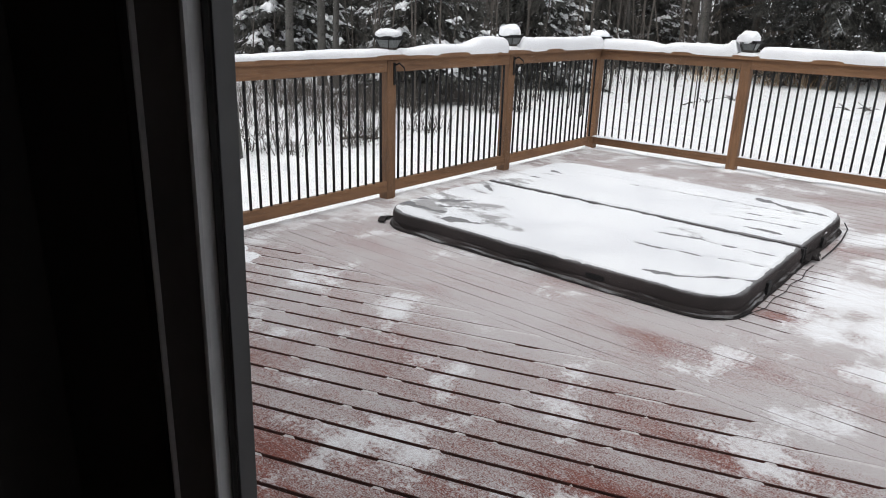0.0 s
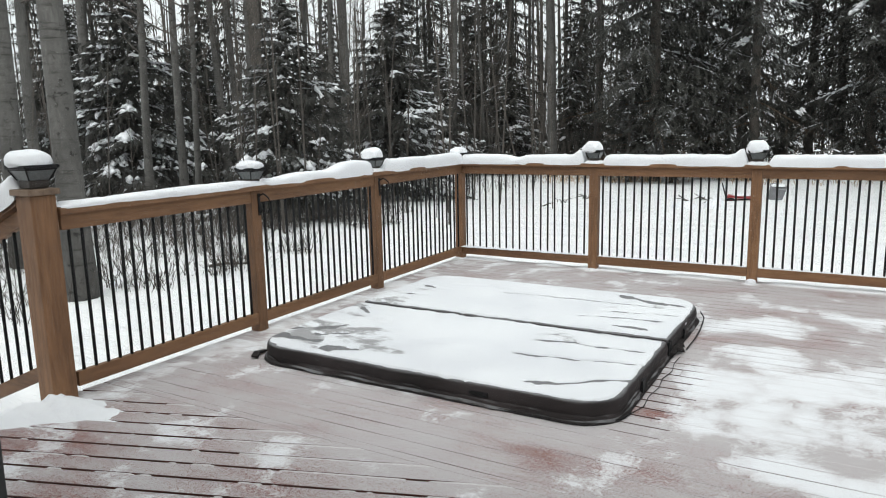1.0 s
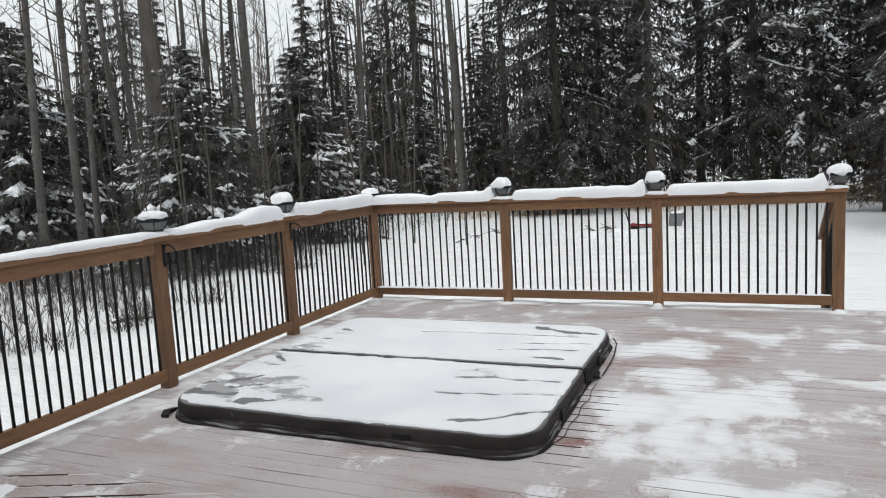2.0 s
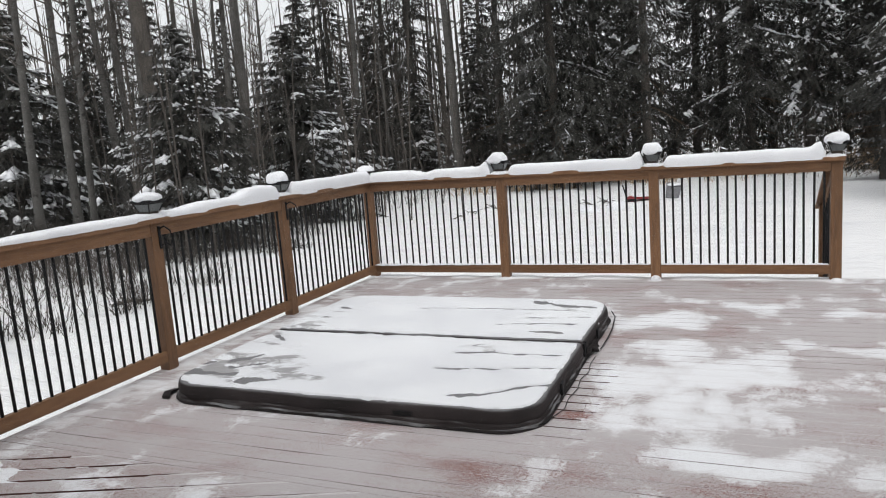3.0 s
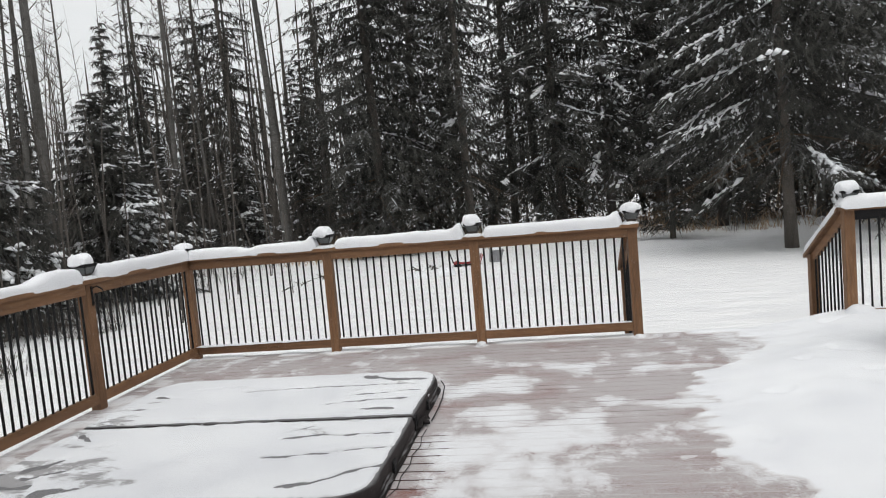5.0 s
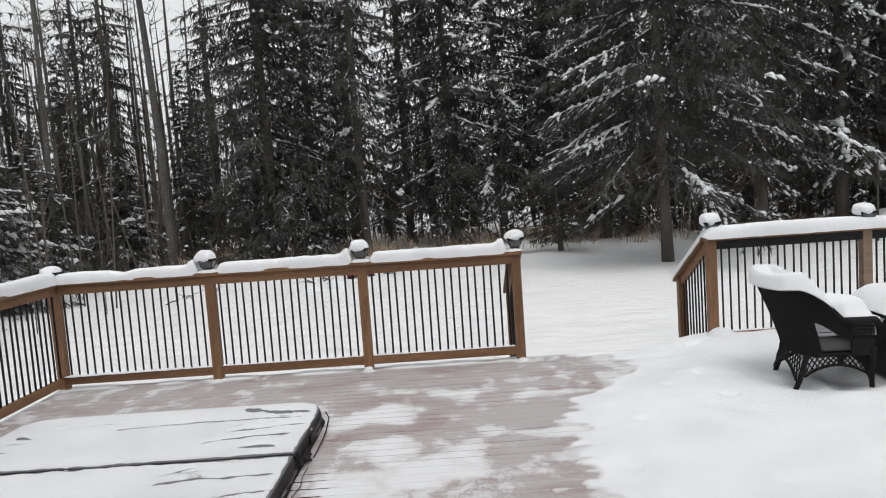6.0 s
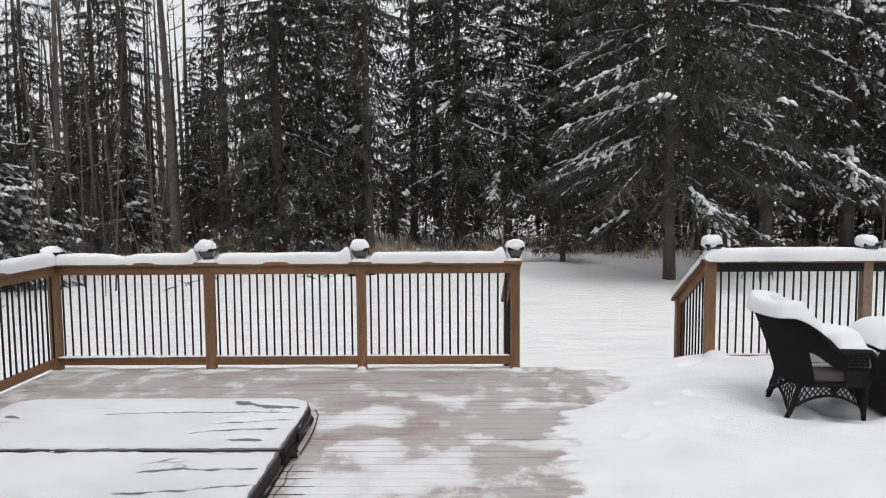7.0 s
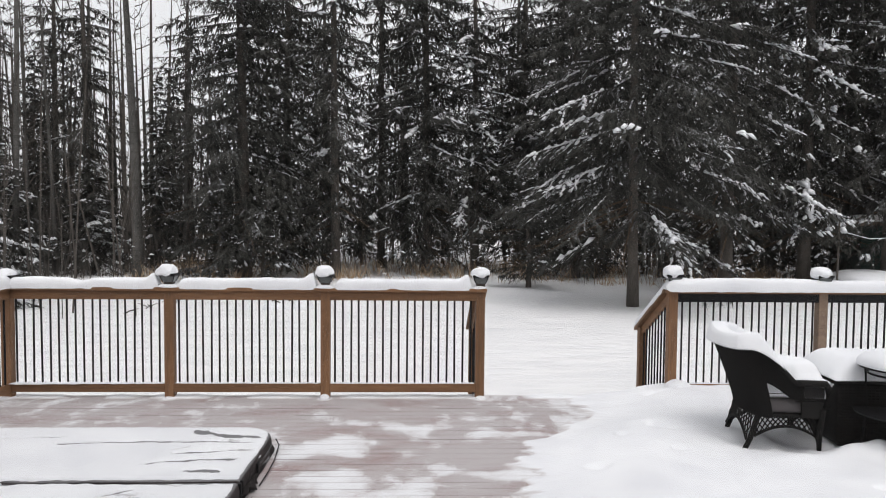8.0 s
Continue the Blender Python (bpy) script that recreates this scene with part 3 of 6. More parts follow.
def railing(label, start, along, length, posts, nbal, inner, skip=(), cap=None, upper=None, shaded=None):
    """Posts at the given ways along; between them a top rail on edge, a flat cap, a bottom rail and round balusters.
    inner: the side that faces the deck."""
    r = thing("deck_railing", label, "railing", "railings round the deck")
    yaw = math.atan2(along[1], along[0])
    m = pose(start[0], start[1], 0, 0, 0, math.degrees(yaw))
    r.matrix_basis = m
    s = inner
    for q in posts:
        if q in skip:
            continue
        p = part("post", shaded if shaded and q > posts[0] else POST_MESH, POSTWOOD, r)
        p.location = (q, -s * POST / 2, 0)
    a, b = cap or (posts[0] - 0.06, posts[-1] + 0.06)
    lo, hi = sorted((-s * (POST + 0.012), s * 0.033))
    part("cap_rail", boxed(a, b, lo, hi, 1.042, CAP_Z, 0.006), RAIL, r)
    for k, (qa, qb) in enumerate(zip(posts, posts[1:])):
        u, v = qa + POST / 2 + 0.001, qb - POST / 2 - 0.001
        lo, hi = sorted((-s * 0.042, -s * 0.003))
        part("top_rail", boxed(u, v, lo, hi, 0.955, 1.041, 0.004), upper or RAIL, r)
        part("bottom_rail", boxed(u, v, lo, hi, 0.058, 0.142, 0.004), RAIL, r)
        for i in range(nbal):
            c = part("baluster", BALUSTER, BLACK, r)
            c.location = (u + (v - u) * (i + 0.62) / (nbal + 0.24), -s * 0.022 + 0.002 * math.sin(i * 5.3 + k), 0)
            c.rotation_euler = (radians(0.25 * math.sin(i * 2.1 + k)), radians(0.3 * math.sin(i * 3.7)), 0)
    return r


railing("stained cedar railing with black balusters along the back of the deck", (0, 0), (1, 0), 4.5, BX, 18, -1)
railing("stained cedar railing with black balusters along the side of the deck", (0, 0), (0, -1), 4.6, [-0.0445, 1.593, 3.115, 4.62], 18, 1, (-0.0445, 4.62), (0.035, 4.592))
# shade put into the colours: black top rail, darker wood past the first post
railing("stained cedar railing beyond the stair opening, partly behind patio chairs", (6.395, 0), (1, 0), 3.0, [0.0, 1.5, 3.0], 18, -1, (), None, BLACK, mesh_of("post", boxed(-POST / 2, POST / 2, -POST / 2, POST / 2, -0.30, 1.04, 0.006), OLD))
# thick corner post at the head of the side stairs
big = thing("newel_post", "thick stained cedar newel post with a cap plate", "post")
part("shaft", boxed(-0.07, 0.07, -0.07, 0.07, -0.4, 1.155, 0.008), POSTWOOD, big)
part("cap_plate", boxed(-0.088, 0.088, -0.088, 0.088, 1.156, 1.19, 0.006), OLD, big)
big.location = (-0.06, -4.665, 0)


def stair_railing(label, start, yaw, run, drop, posts, nbal, side):
    """A sloping railing; the way down is along local x, the balusters stay upright."""
    r = thing("stair_railing", label, "railing", "railings of the stairs")
    r.matrix_basis = pose(*start, 0, 0, yaw)
    k = drop / run

    def sheared(bm):
        for v in bm.verts:
            v.co.z -= k * v.co.x
        return bm

    part("cap_rail", sheared(boxed(0.0, run + 0.06, -0.07, 0.07, 1.042, 1.078, 0.004)), RAIL, r)
    part("top_rail", sheared(boxed(0.0, run - 0.045, -0.02, 0.02, 0.95, 1.041, 0.004)), RAIL, r)
    part("bottom_rail", sheared(boxed(0.0, run - 0.045, -0.02, 0.02, 0.06, 0.145, 0.004)), RAIL, r)
    for q in posts:
        part("post", boxed(q - POST / 2, q + POST / 2, -POST / 2, POST / 2, -1.0, 1.04 - k * q, 0.006), POSTWOOD, r)
    for i in range(nbal):
        x = (run - 0.06) * (i + 0.6) / nbal
        c = part("baluster", BALUSTER, BLACK, r)
        c.location = (x, 0, -k * x)
    return r


stair_railing("short sloping cedar railing going down the yard stairs", (6.395, 0.095, 0), 90, 0.88, 0.50, [0.85], 9, 1)
stair_railing("short sloping cedar railing beside the end post of the back railing", (4.495, 0.095, 0), 90, 0.88, 0.50, [0.85], 9, 1)
stair_railing("sloping cedar railing going down the side stairs", (-0.135, -4.665, 0.06), 180, 1.5, 0.62, [1.45], 13, 1)


def stairs(label, start, yaw, width):
    s = thing("stairs", label, "stairs", kind="structure")
    s.matrix_basis = pose(*start, 0, 0, yaw)
    for i in range(3):
        z, x = -0.185 * (i + 1), 0.28 * i
        step = part("tread", boxed(x, x + 0.29, 0, width, z - 0.04, z, 0.005), OLD, s)
        part("snow_on_tread", height_sheet("snow_on_tread", x + 0.01, x + 0.28, 0.01, width - 0.01, 0.05, lambda a, b: z + 0.07 + 0.02 * n2(a, b, 3, start[0]), SNOW), SNOW, step)
    for y in (0.0, width - 0.04):
        bm = bmesh.new()
        vs = [bm.verts.new((a, b, c)) for b in (y, y + 0.04) for a, c in ((0, -0.26), (0, -0.05), (0.95, -0.68), (0.95, -0.95))]
        bm.faces.new(vs[3::-1])
        bm.faces.new(vs[4:])
        for i in range(4):
            bm.faces.new((vs[i], vs[(i + 1) % 4], vs[4 + (i + 1) % 4], vs[4 + i]))
        bmesh.ops.recalc_face_normals(bm, faces=bm.faces[:])
        part("stringer", bm, OLD, s)
    return s


stairs("snow-covered wooden steps from the deck down to the yard", (6.33, 0.145, 0), 90, 1.77)
stairs("snow-covered wooden steps at the side of the deck", (-0.09, -4.73, 0), 180, 1.2)

# lights on the posts, snow along the rails
for x, ld in ((BX[1], 1.0), (BX[2], 1.0), (BX[3], 0.85), (6.395, 1.0), (7.895, 0.95), (9.395, 1.0)):
    post_light((x, 0.035, CAP_Z + (0.002 if x < 6 else 0.02)), 1.0, 0, ld)
for y, ld in ((-1.593, 1.0), (-3.115, 0.55)):
    post_light((-0.035, y, CAP_Z + 0.002), 1.0, 0, ld, 0.4 if y > -2 else 0.15)
post_light((-0.035, 0.035, CAP_Z + 0.002), 1.0, 0, 0.7, 1.3, 0.95)
post_light((-0.06, -4.665, 1.192), 1.2, 0, 0.75, 0.1, 1.0)

def banked(h, L, lift=0.075):
    """Even snow that rises against the post light at its far end."""
    return lambda s: h(s) + lift * sstep(L - 0.13, L - 0.02, s)


for a, b, notch in ((-0.09, 1.405, 0.75), (1.585, 2.905, 9), (3.08, 4.41, 9)):
    snow_roll("rail_snow", (a, 0.034, CAP_Z), (b, 0.034, CAP_Z), banked(lambda s, q=notch: 0.082 - 0.03 * math.exp(-((s - q) / 0.09) ** 2), b - a))
for a, b in ((1.40, 1.59), (2.90, 3.085), (4.405, 4.56)):
    snow_roll("rail_snow", (a, 0.034, CAP_Z), (b, 0.034, CAP_Z), lambda s: 0.024)
snow_roll("rail_snow", (-0.035, 0.03, CAP_Z), (-0.035, -1.51, CAP_Z), banked(lambda s: 0.100, 1.54, 0.03))
snow_roll("rail_snow", (-0.035, -1.50, CAP_Z), (-0.035, -1.69, CAP_Z), lambda s: 0.03)
snow_roll("rail_snow", (-0.035, -1.68, CAP_Z), (-0.035, -3.03, CAP_Z), lambda s: 0.105 - 0.045 * sstep(0.35, 0.6, s) - 0.025 * sstep(0.9, 1.2, s))
snow_roll("rail_snow", (-0.035, -3.03, CAP_Z), (-0.035, -4.585, CAP_Z), lambda s: 0.032 + 0.008 * math.sin(3 * s))
snow_roll("rail_snow", (6.31, 0.034, CAP_Z), (9.44, 0.034, CAP_Z), lambda s: 0.098 + 0.01 * math.sin(2.1 * s), None, 0.19)
snow_roll("rail_snow", (6.395, 0.09, CAP_Z - 0.0), (6.395, 1.03, CAP_Z - 0.52), lambda s: 0.07)
snow_roll("rail_snow", (4.495, 0.09, CAP_Z - 0.0), (4.495, 1.03, CAP_Z - 0.52), lambda s: 0.06)
snow_roll("rail_snow", (-0.12, -4.665, CAP_Z + 0.06), (-1.66, -4.665, CAP_Z - 0.57), lambda s: 0.15, None, 0.19)
snow_roll("rail_snow", (0.0, -0.022, 0.142), (1.45, 0.022, 0.142), lambda s: 0.012, None, 0.036)
for a, b in ((0.02, 1.44), (1.55, 2.94), (3.04, 4.44), (6.45, 7.84), (7.95, 9.3)):
    snow_roll("rail_snow", (a, 0.022, 0.142), (b, 0.022, 0.142), lambda s: 0.009 + 0.007 * max(0, n2(s + a, 3, 4)), None, 0.034)

# ---- hot tub cover ----
STREAKS = (
    (((2.03, -2.81), (2.26, -2.75), (2.42, -2.76), (2.72, -2.75)), 0.012), (((2.04, -2.67), (2.17, -2.60)), 0.010), (((2.05, -3.10), (2.26, -3.08), (2.45, -3.04), (2.77, -2.99)), 0.009),
    (((2.28, -3.51), (2.44, -3.47), (2.56, -3.38), (2.76, -3.25)), 0.013), (((1.30, -1.72), (1.85, -1.68), (2.33, -1.68), (2.68, -1.69)), 0.009), (((2.22, -1.93), (2.72, -1.85)), 0.010),
    (((2.10, -2.13), (2.36, -2.07), (2.65, -2.05)), 0.011), (((2.40, -2.26), (2.60, -2.28)), 0.012), (((2.20, -1.42), (2.46, -1.54), (2.72, -1.57)), 0.022), (((0.80, -1.62), (1.30, -1.56)), 0.008),
    (((0.58, -3.22), (0.74, -3.06)), 0.028), (((0.75, -3.28), (0.88, -3.22)), 0.018), (((0.90, -3.52), (1.15, -3.47)), 0.032), (((0.78, -2.86), (0.92, -2.83)), 0.012), (((0.55, -2.08), (0.66, -2.07)), 0.014), (((0.54, -2.62), (0.68, -2.72)), 0.020))

CX0, CX1, CY0, CY1, CH, CR, FOLD = 0.42, 2.79, -3.66, -1.32, 0.115, 0.24, -2.45


def rounded(x0, x1, y0, y1, radii, n=7):
    """Outline with the four corner radii: low-left, low-right, top-right, top-left."""
    out = []
    for (cx, cy, a0), r in zip(((x0, y0, 180), (x1, y0, 270), (x1, y1, 0), (x0, y1, 90)), radii):
        ox, oy = cx + (r if cx == x0 else -r), cy + (r if cy == y0 else -r)
        for k in range(n + 1):
            a = radians(a0 + 90 * k / n)
            out.append((ox + r * math.cos(a), oy + r * math.sin(a)))
    return out


def finer(outline, step=0.05):
    """The same outline with points no further apart than step."""
    out = []
    for (ax, ay), (bx, by) in zip(outline, outline[1:] + outline[:1]):
        n = max(1, int(math.hypot(bx - ax, by - ay) / step))
        out += [(ax + (bx - ax) * k / n, ay + (by - ay) * k / n) for k in range(n)]
    return out


def skirt(outline, rows):
    """A crumpled vinyl hem hanging round the cover: rows of (way out, height, crumple)."""
    bm = bmesh.new()
    pts = finer(outline, 0.025)
    cx, cy = sum(p[0] for p in pts) / len(pts), sum(p[1] for p in pts) / len(pts)
    rings = []
    for off, z, rough in rows:
        ring = []
        for x, y in pts:
            l = math.hypot(x - cx, y - cy)
            o = off + rough * (n2(x, y, 4.5, z * 9) + 0.7 * n2(x, y, 13, z * 30))
            ring.append(bm.verts.new((x + (x - cx) / l * o, y + (y - cy) / l * o, max(0.003, z + 0.9 * rough * n2(x, y, 5, 7 + z * 12)))))
        rings.append(ring)
    n = len(pts)
    for a, b in zip(rings, rings[1:]):
        for k in range(n):
            bm.faces.new((a[k], a[(k + 1) % n], b[(k + 1) % n], b[k]))
    return bm


def slab(outline, z0, z1, edge=0.02):
    """A padded panel with softened upper edge and slightly creased sides."""
    bm = bmesh.new()
    outline = finer(outline)
    cx = sum(p[0] for p in outline) / len(outline)
    cy = sum(p[1] for p in outline) / len(outline)
    rings = []
    for off, z in ((0.0, z0), (0.006, (z0 + z1) / 2), (0.0, z1 - edge), (-0.3 * edge, z1 - 0.3 * edge), (-edge, z1)):
        ring = []
        for x, y in outline:
            l = math.hypot(x - cx, y - cy)
            o = off + (0.006 * n2(x, y, 5, z * 40) + 0.004 * n2(x, y, 16, z * 60)) * (1 if z < z1 - 0.001 else 0)
            ring.append(bm.verts.new((x + (x - cx) / l * o, y + (y - cy) / l * o, z + 0.004 * n2(x, y, 3))))
        rings.append(ring)
    n = len(outline)
    for a, b in zip(rings, rings[1:]):
        for k in range(n):
            bm.faces.new((a[k], a[(k + 1) % n], b[(k + 1) % n], b[k]))
    bm.faces.new(rings[0][::-1])
    bm.faces.new(rings[-1])
    return bm


tub = thing("hot_tub", "sunken hot tub under a snow-covered folding dark vinyl cover", "hot tub")
part("tub_rim", slab(rounded(CX0 - 0.02, CX1 + 0.025, CY0 - 0.022, CY1 + 0.02, (0.26,) * 4), 0.002, 0.014, 0.004), VINYL, tub, "dark acrylic rim of the tub")
for y0, y1, rr in ((FOLD + 0.012, CY1, (0.02, 0.02, CR, CR)), (CY0, FOLD - 0.012, (CR, CR, 0.02, 0.02))):
    panel = part("cover_panel", slab(rounded(CX0, CX1, y0, y1, rr), 0.010, CH), FROSTED, tub, "padded dark vinyl cover panel", True)
part("hinge", boxed(CX0 + 0.03, CX1 - 0.0, FOLD - 0.03, FOLD + 0.03, 0.05, CH - 0.022, 0.01), VINYL, tub, "sunken vinyl fold between the panels")
# crumpled hem, straps
part("skirt", skirt(rounded(CX0, CX1, CY0, CY1, (CR,) * 4), ((0.001, 0.046, 0.003), (0.007, 0.036, 0.012), (0.010, 0.022, 0.014), (0.022, 0.010, 0.022), (0.022, 0.003, 0.022), (-0.01, 0.003, 0.0))), FROSTED, tub, "crumpled frosted vinyl hem")
part("label_plate", boxed(2.02, 2.13, CY0 - 0.011, CY0 - 0.002, 0.05, 0.078, 0.002), BLACK, panel, "small dull black maker plate")
for y in (-2.0, -3.1):
    part("strap", boxed(CX1 + 0.004, CX1 + 0.02, y - 0.03, y + 0.03, 0.004, 0.08, 0.004), BLACK, tub)
# loose skirt lying on the deck beside the fold, pulled up at the strap
def ribbon(pts, width, thick):
    bm = bmesh.new()
    rows = []
    for x, y, z, w in pts:
        rows.append([bm.verts.new(q) for q in ((x, y, z), (x + w * width, y, z + 0.004), (x + w * width, y, z + 0.004 + thick), (x, y, z + thick))])
    for p, q in zip(rows, rows[1:]):
        for k in range(4):
            bm.faces.new((p[k], p[(k + 1) % 4], q[(k + 1) % 4], q[k]))
    bm.faces.new(rows[0][::-1])
    bm.faces.new(rows[-1])
    bmesh.ops.recalc_face_normals(bm, faces=bm.faces[:])
    return bm


part("loose_flap", ribbon([(CX1 - 0.004, -2.47, 0.03, 0.15), (CX1, -2.43, 0.02, 0.55), (CX1, -2.37, 0.045, 0.5), (CX1, -2.33, 0.012, 0.95), (CX1, -2.27, 0.03, 0.6), (CX1, -2.22, 0.01, 0.7), (CX1, -2.16, 0.02, 0.35), (CX1 - 0.004, -2.08, 0.01, 0.1)], 0.085, 0.010), VINYL, tub, "crumpled loose vinyl flap at the fold")
bm = tube(bmesh.new(), [(2.865, -2.25, 0.012), (2.872, -2.0, 0.016), (2.862, -1.75, 0.012), (2.835, -1.45, 0.02), (2.80, -1.40, 0.05)], 0.0045, 5)
part("cord", bm, BLACK, tub, "thin black cord along the skirt")
bm = tube(bmesh.new(), [(2.86, -2.42, 0.012), (2.852, -2.55, 0.008), (2.872, -2.7, 0.008), (2.850, -2.85, 0.009), (2.866, -3.0, 0.010), (2.846, -3.15, 0.008), (2.858, -3.3, 0.008), (2.80, -3.52, 0.012), (2.66, -3.66, 0.010)], 0.0025, 5)
part("cord", bm, BLACK, tub)
for y in (-2.46, -2.41):
    part("strap", boxed(CX1 - 0.012, CX1 + 0.016, y - 0.012, y + 0.012, 0.02, CH - 0.004, 0.004), BLACK, tub)
part("loose_flap", ribbon([(CX0 - 0.05, CY0 + 0.16, 0.006, 0.6), (CX0 - 0.075, CY0 + 0.09, 0.01, 1.0), (CX0 - 0.03, CY0 + 0.02, 0.006, 1.1)], 0.055, 0.012), VINYL, tub)


def cover_snow(x, y):
    ex = min(x - CX0, CX1 - x)
    ey = min(y - CY0, CY1 - y)
    e = min(ex, ey)
    if ex < CR and ey < CR:
        e = CR - math.hypot(CR - ex, CR - ey)
    h = 0.010 + 0.006 * n2(x, y, 1.5) + 0.002 * n2(x, y, 9)
    fold = math.exp(-((y - FOLD - 0.008 * n2(x, 0, 2) - 0.014 * n2(x, 0, 13)) / (0.030 + 0.014 * n2(x, 5, 9))) ** 2)
    h -= (0.075 + 0.02 * n2(x, 2, 3)) * fold * (0.55 + 0.45 * sstep(-0.3, 0.1, n2(x, 4, 3.5)))
    lip = math.exp(-((y - FOLD - 0.05) / 0.03) ** 2)
    h += 0.007 * lip
    # wind streaks
    for line, w in STREAKS:
        xa, xb = line[0][0], line[-1][0]
        if not xa - 0.06 < x < xb + 0.06:
            continue
        k = sum(1 for p in line[1:-1] if p[0] < x)
        (ax, ay), (bx, by) = line[k], line[k + 1]
        yy = ay + (by - ay) * (x - ax) / (bx - ax) + 0.018 * n2(x, ay, 7) + 0.012 * n2(x, ay, 19)
        if abs(y - yy) < 0.12:
            ww = 1.35 * w * (1.1 + 0.9 * n2(x, ay, 9, 3) + 0.5 * n2(x, y, 30, 5))
            h -= 0.045 * (0.5 + 0.5 * sstep(-0.3, 0.1, n2(x, ay, 6, 6))) * math.exp(-((y - yy) / max(0.004, ww)) ** 2) * sstep(xa - 0.05, xa + 0.06, x) * sstep(xb + 0.05, xb - 0.06, x)
    thin = sstep(1.1, 0.6, x) * sstep(-2.9, -3.2, y)
    h -= 0.0145 * sstep(-0.10, 0.35, n2(x * 1.2, y * 3.2, 2.6, 8) + 0.3 * n2(x, y, 12)) * thin
    h -= 0.013 * sstep(0.28, 0.5, n2(x * 2, y * 4, 2.0, 2)) * sstep(1.0, 0.6, x) * sstep(-3.0, -2.7, y)
    return CH + h - 0.05 * sstep(0.026, -0.002, e + 0.007 * n2(x, y, 11) + 0.006 * n2(x, y, 34)) - (0.1 if e < -0.002 else 0)


nx = 230
sv, sf, idx = [], [], {}
for j in range(nx + 1):
    for i in range(nx + 1):
        x, y = CX0 + (CX1 - CX0) * i / nx, CY0 + (CY1 - CY0) * j / nx
        ex, ey = min(x - CX0, CX1 - x), min(y - CY0, CY1 - y)
        if ex < CR and ey < CR and math.hypot(CR - ex, CR - ey) > CR:
            continue
        idx[i, j] = len(sv)
        sv.append((x, y, cover_snow(x, y)))
for j in range(nx):
    for i in range(nx):
        q = [idx.get(k) for k in ((i, j), (i + 1, j), (i + 1, j + 1), (i, j + 1))]
        if None not in q:
            sf.append(tuple(q))
tagged(new("cover_snow", from_lists("cover_snow", sv, sf, COVER_SNOW, True)), "thin wind-streaked snow lying on the hot tub cover", "snow", kind="stuff")

# ---- house with the sliding door that the eye looks through ----
WY0, WY1 = -6.72, -6.53
house = thing("wall_south", "house wall round the glass door", "wall", kind="structure")
for a, b, z0, z1 in ((-0.5, 3.04, -0.8, 2.75), (5.3, 9.6, -0.8, 2.75), (3.04, 5.3, 2.15, 2.75), (3.04, 5.3, -0.8, -0.0)):
    part("wall_panel", boxed(a, b, WY1 - 0.05, WY1, z0, z1), SIDING, house)
    part("inner_lining", boxed(a, b, WY0, WY1 - 0.052, z0, z1), INNER, house)
for nm, a in (("wall_west", (-0.6, -0.45, -10.5, WY0 - 0.002, -0.8, 2.75)), ("wall_back", (-0.44, 9.54, -10.6, -10.45, -0.8, 2.75))):
    tagged(part(nm, boxed(*a), INNER), "plain dark inner wall of the house", "wall", kind="structure")
# unseen opening added so that daylight reaches the inner faces of the door
east = thing("wall_east", "plain inner wall of the house with an added unseen light opening", "wall", kind="structure")
for a in ((9.55, 9.7, -10.5, WY0 - 0.002, -0.8, 0.8), (9.55, 9.7, -10.5, WY0 - 0.002, 2.4, 2.75), (9.55, 9.7, -10.5, -9.9, 0.8, 2.4), (9.55, 9.7, -7.1, WY0 - 0.002, 0.8, 2.4)):
    part("wall_panel", boxed(*a), INNER, east)
tagged(part("floor", boxed(-0.44, 9.54, -10.44, WY0 - 0.002, -0.2, 0.03), OLD), "dark wooden floor inside the house", "floor", kind="structure")
tagged(part("ceiling", boxed(-0.6, 9.7, -10.6, WY0 - 0.002, 2.76, 2.9), INNER), "plain dark ceiling inside the house", "ceiling", kind="structure")
tagged(part("roof", boxed(-0.8, 9.9, -10.9, -6.2, 2.95, 3.1), SNOW), "snow-covered flat roof edge of the house", "roof", kind="structure")

door = thing("door_1", "black sliding patio door with a clear pane", "door", kind="structure")
SX = 3.4285
OUT = math.tan(radians(1.4))


def leaning(bm):
    """The old door hangs a little out of plumb."""
    for v in bm.verts:
        v.co.x += OUT * (v.co.z - 1.2)
    return bm


part("jamb", boxed(3.042, 3.165, -6.76, -6.61, 0.03, 2.148, 0.004), JAMB, door)
# near-black panel stands in for the dark of the room beside the stile
part("side_panel", boxed(3.1655, 3.335, -6.700, -6.665, 0.03, 2.148, 0.004), JAMB, door)
leaf = part("stile", leaning(boxed(3.342, 3.362, -6.699, -6.664, 0.03, 2.10, 0.004)), FRAME, door)
part("stile_face", leaning(boxed(3.3690, 3.4140, -6.710, -6.6995, 0.03, 2.10, 0.0015)), FRAME, door, "dark grey inner face of the stile")
# highlight along the stile's edge, set in as a thin pale strip
part("weather_strip", leaning(boxed(3.3665, 3.3688, -6.7125, -6.6995, 0.03, 2.10, 0.001)), STRIP, leaf, "thin pale strip for the lit edge of the stile")
part("weather_strip", leaning(boxed(3.4142, 3.4190, -6.7120, -6.6995, 0.03, 2.10, 0.0022)), STRIP, leaf, "pale rounded weather strip")
part("glazing_bead", leaning(boxed(3.4192, SX - 0.0022, -6.7040, -6.692, 0.03, 2.10, 0.003)), EDGE, leaf)
part("weather_strip", leaning(boxed(SX - 0.0020, SX, -6.7030, -6.692, 0.03, 2.10, 0.0006)), EDGE, leaf)
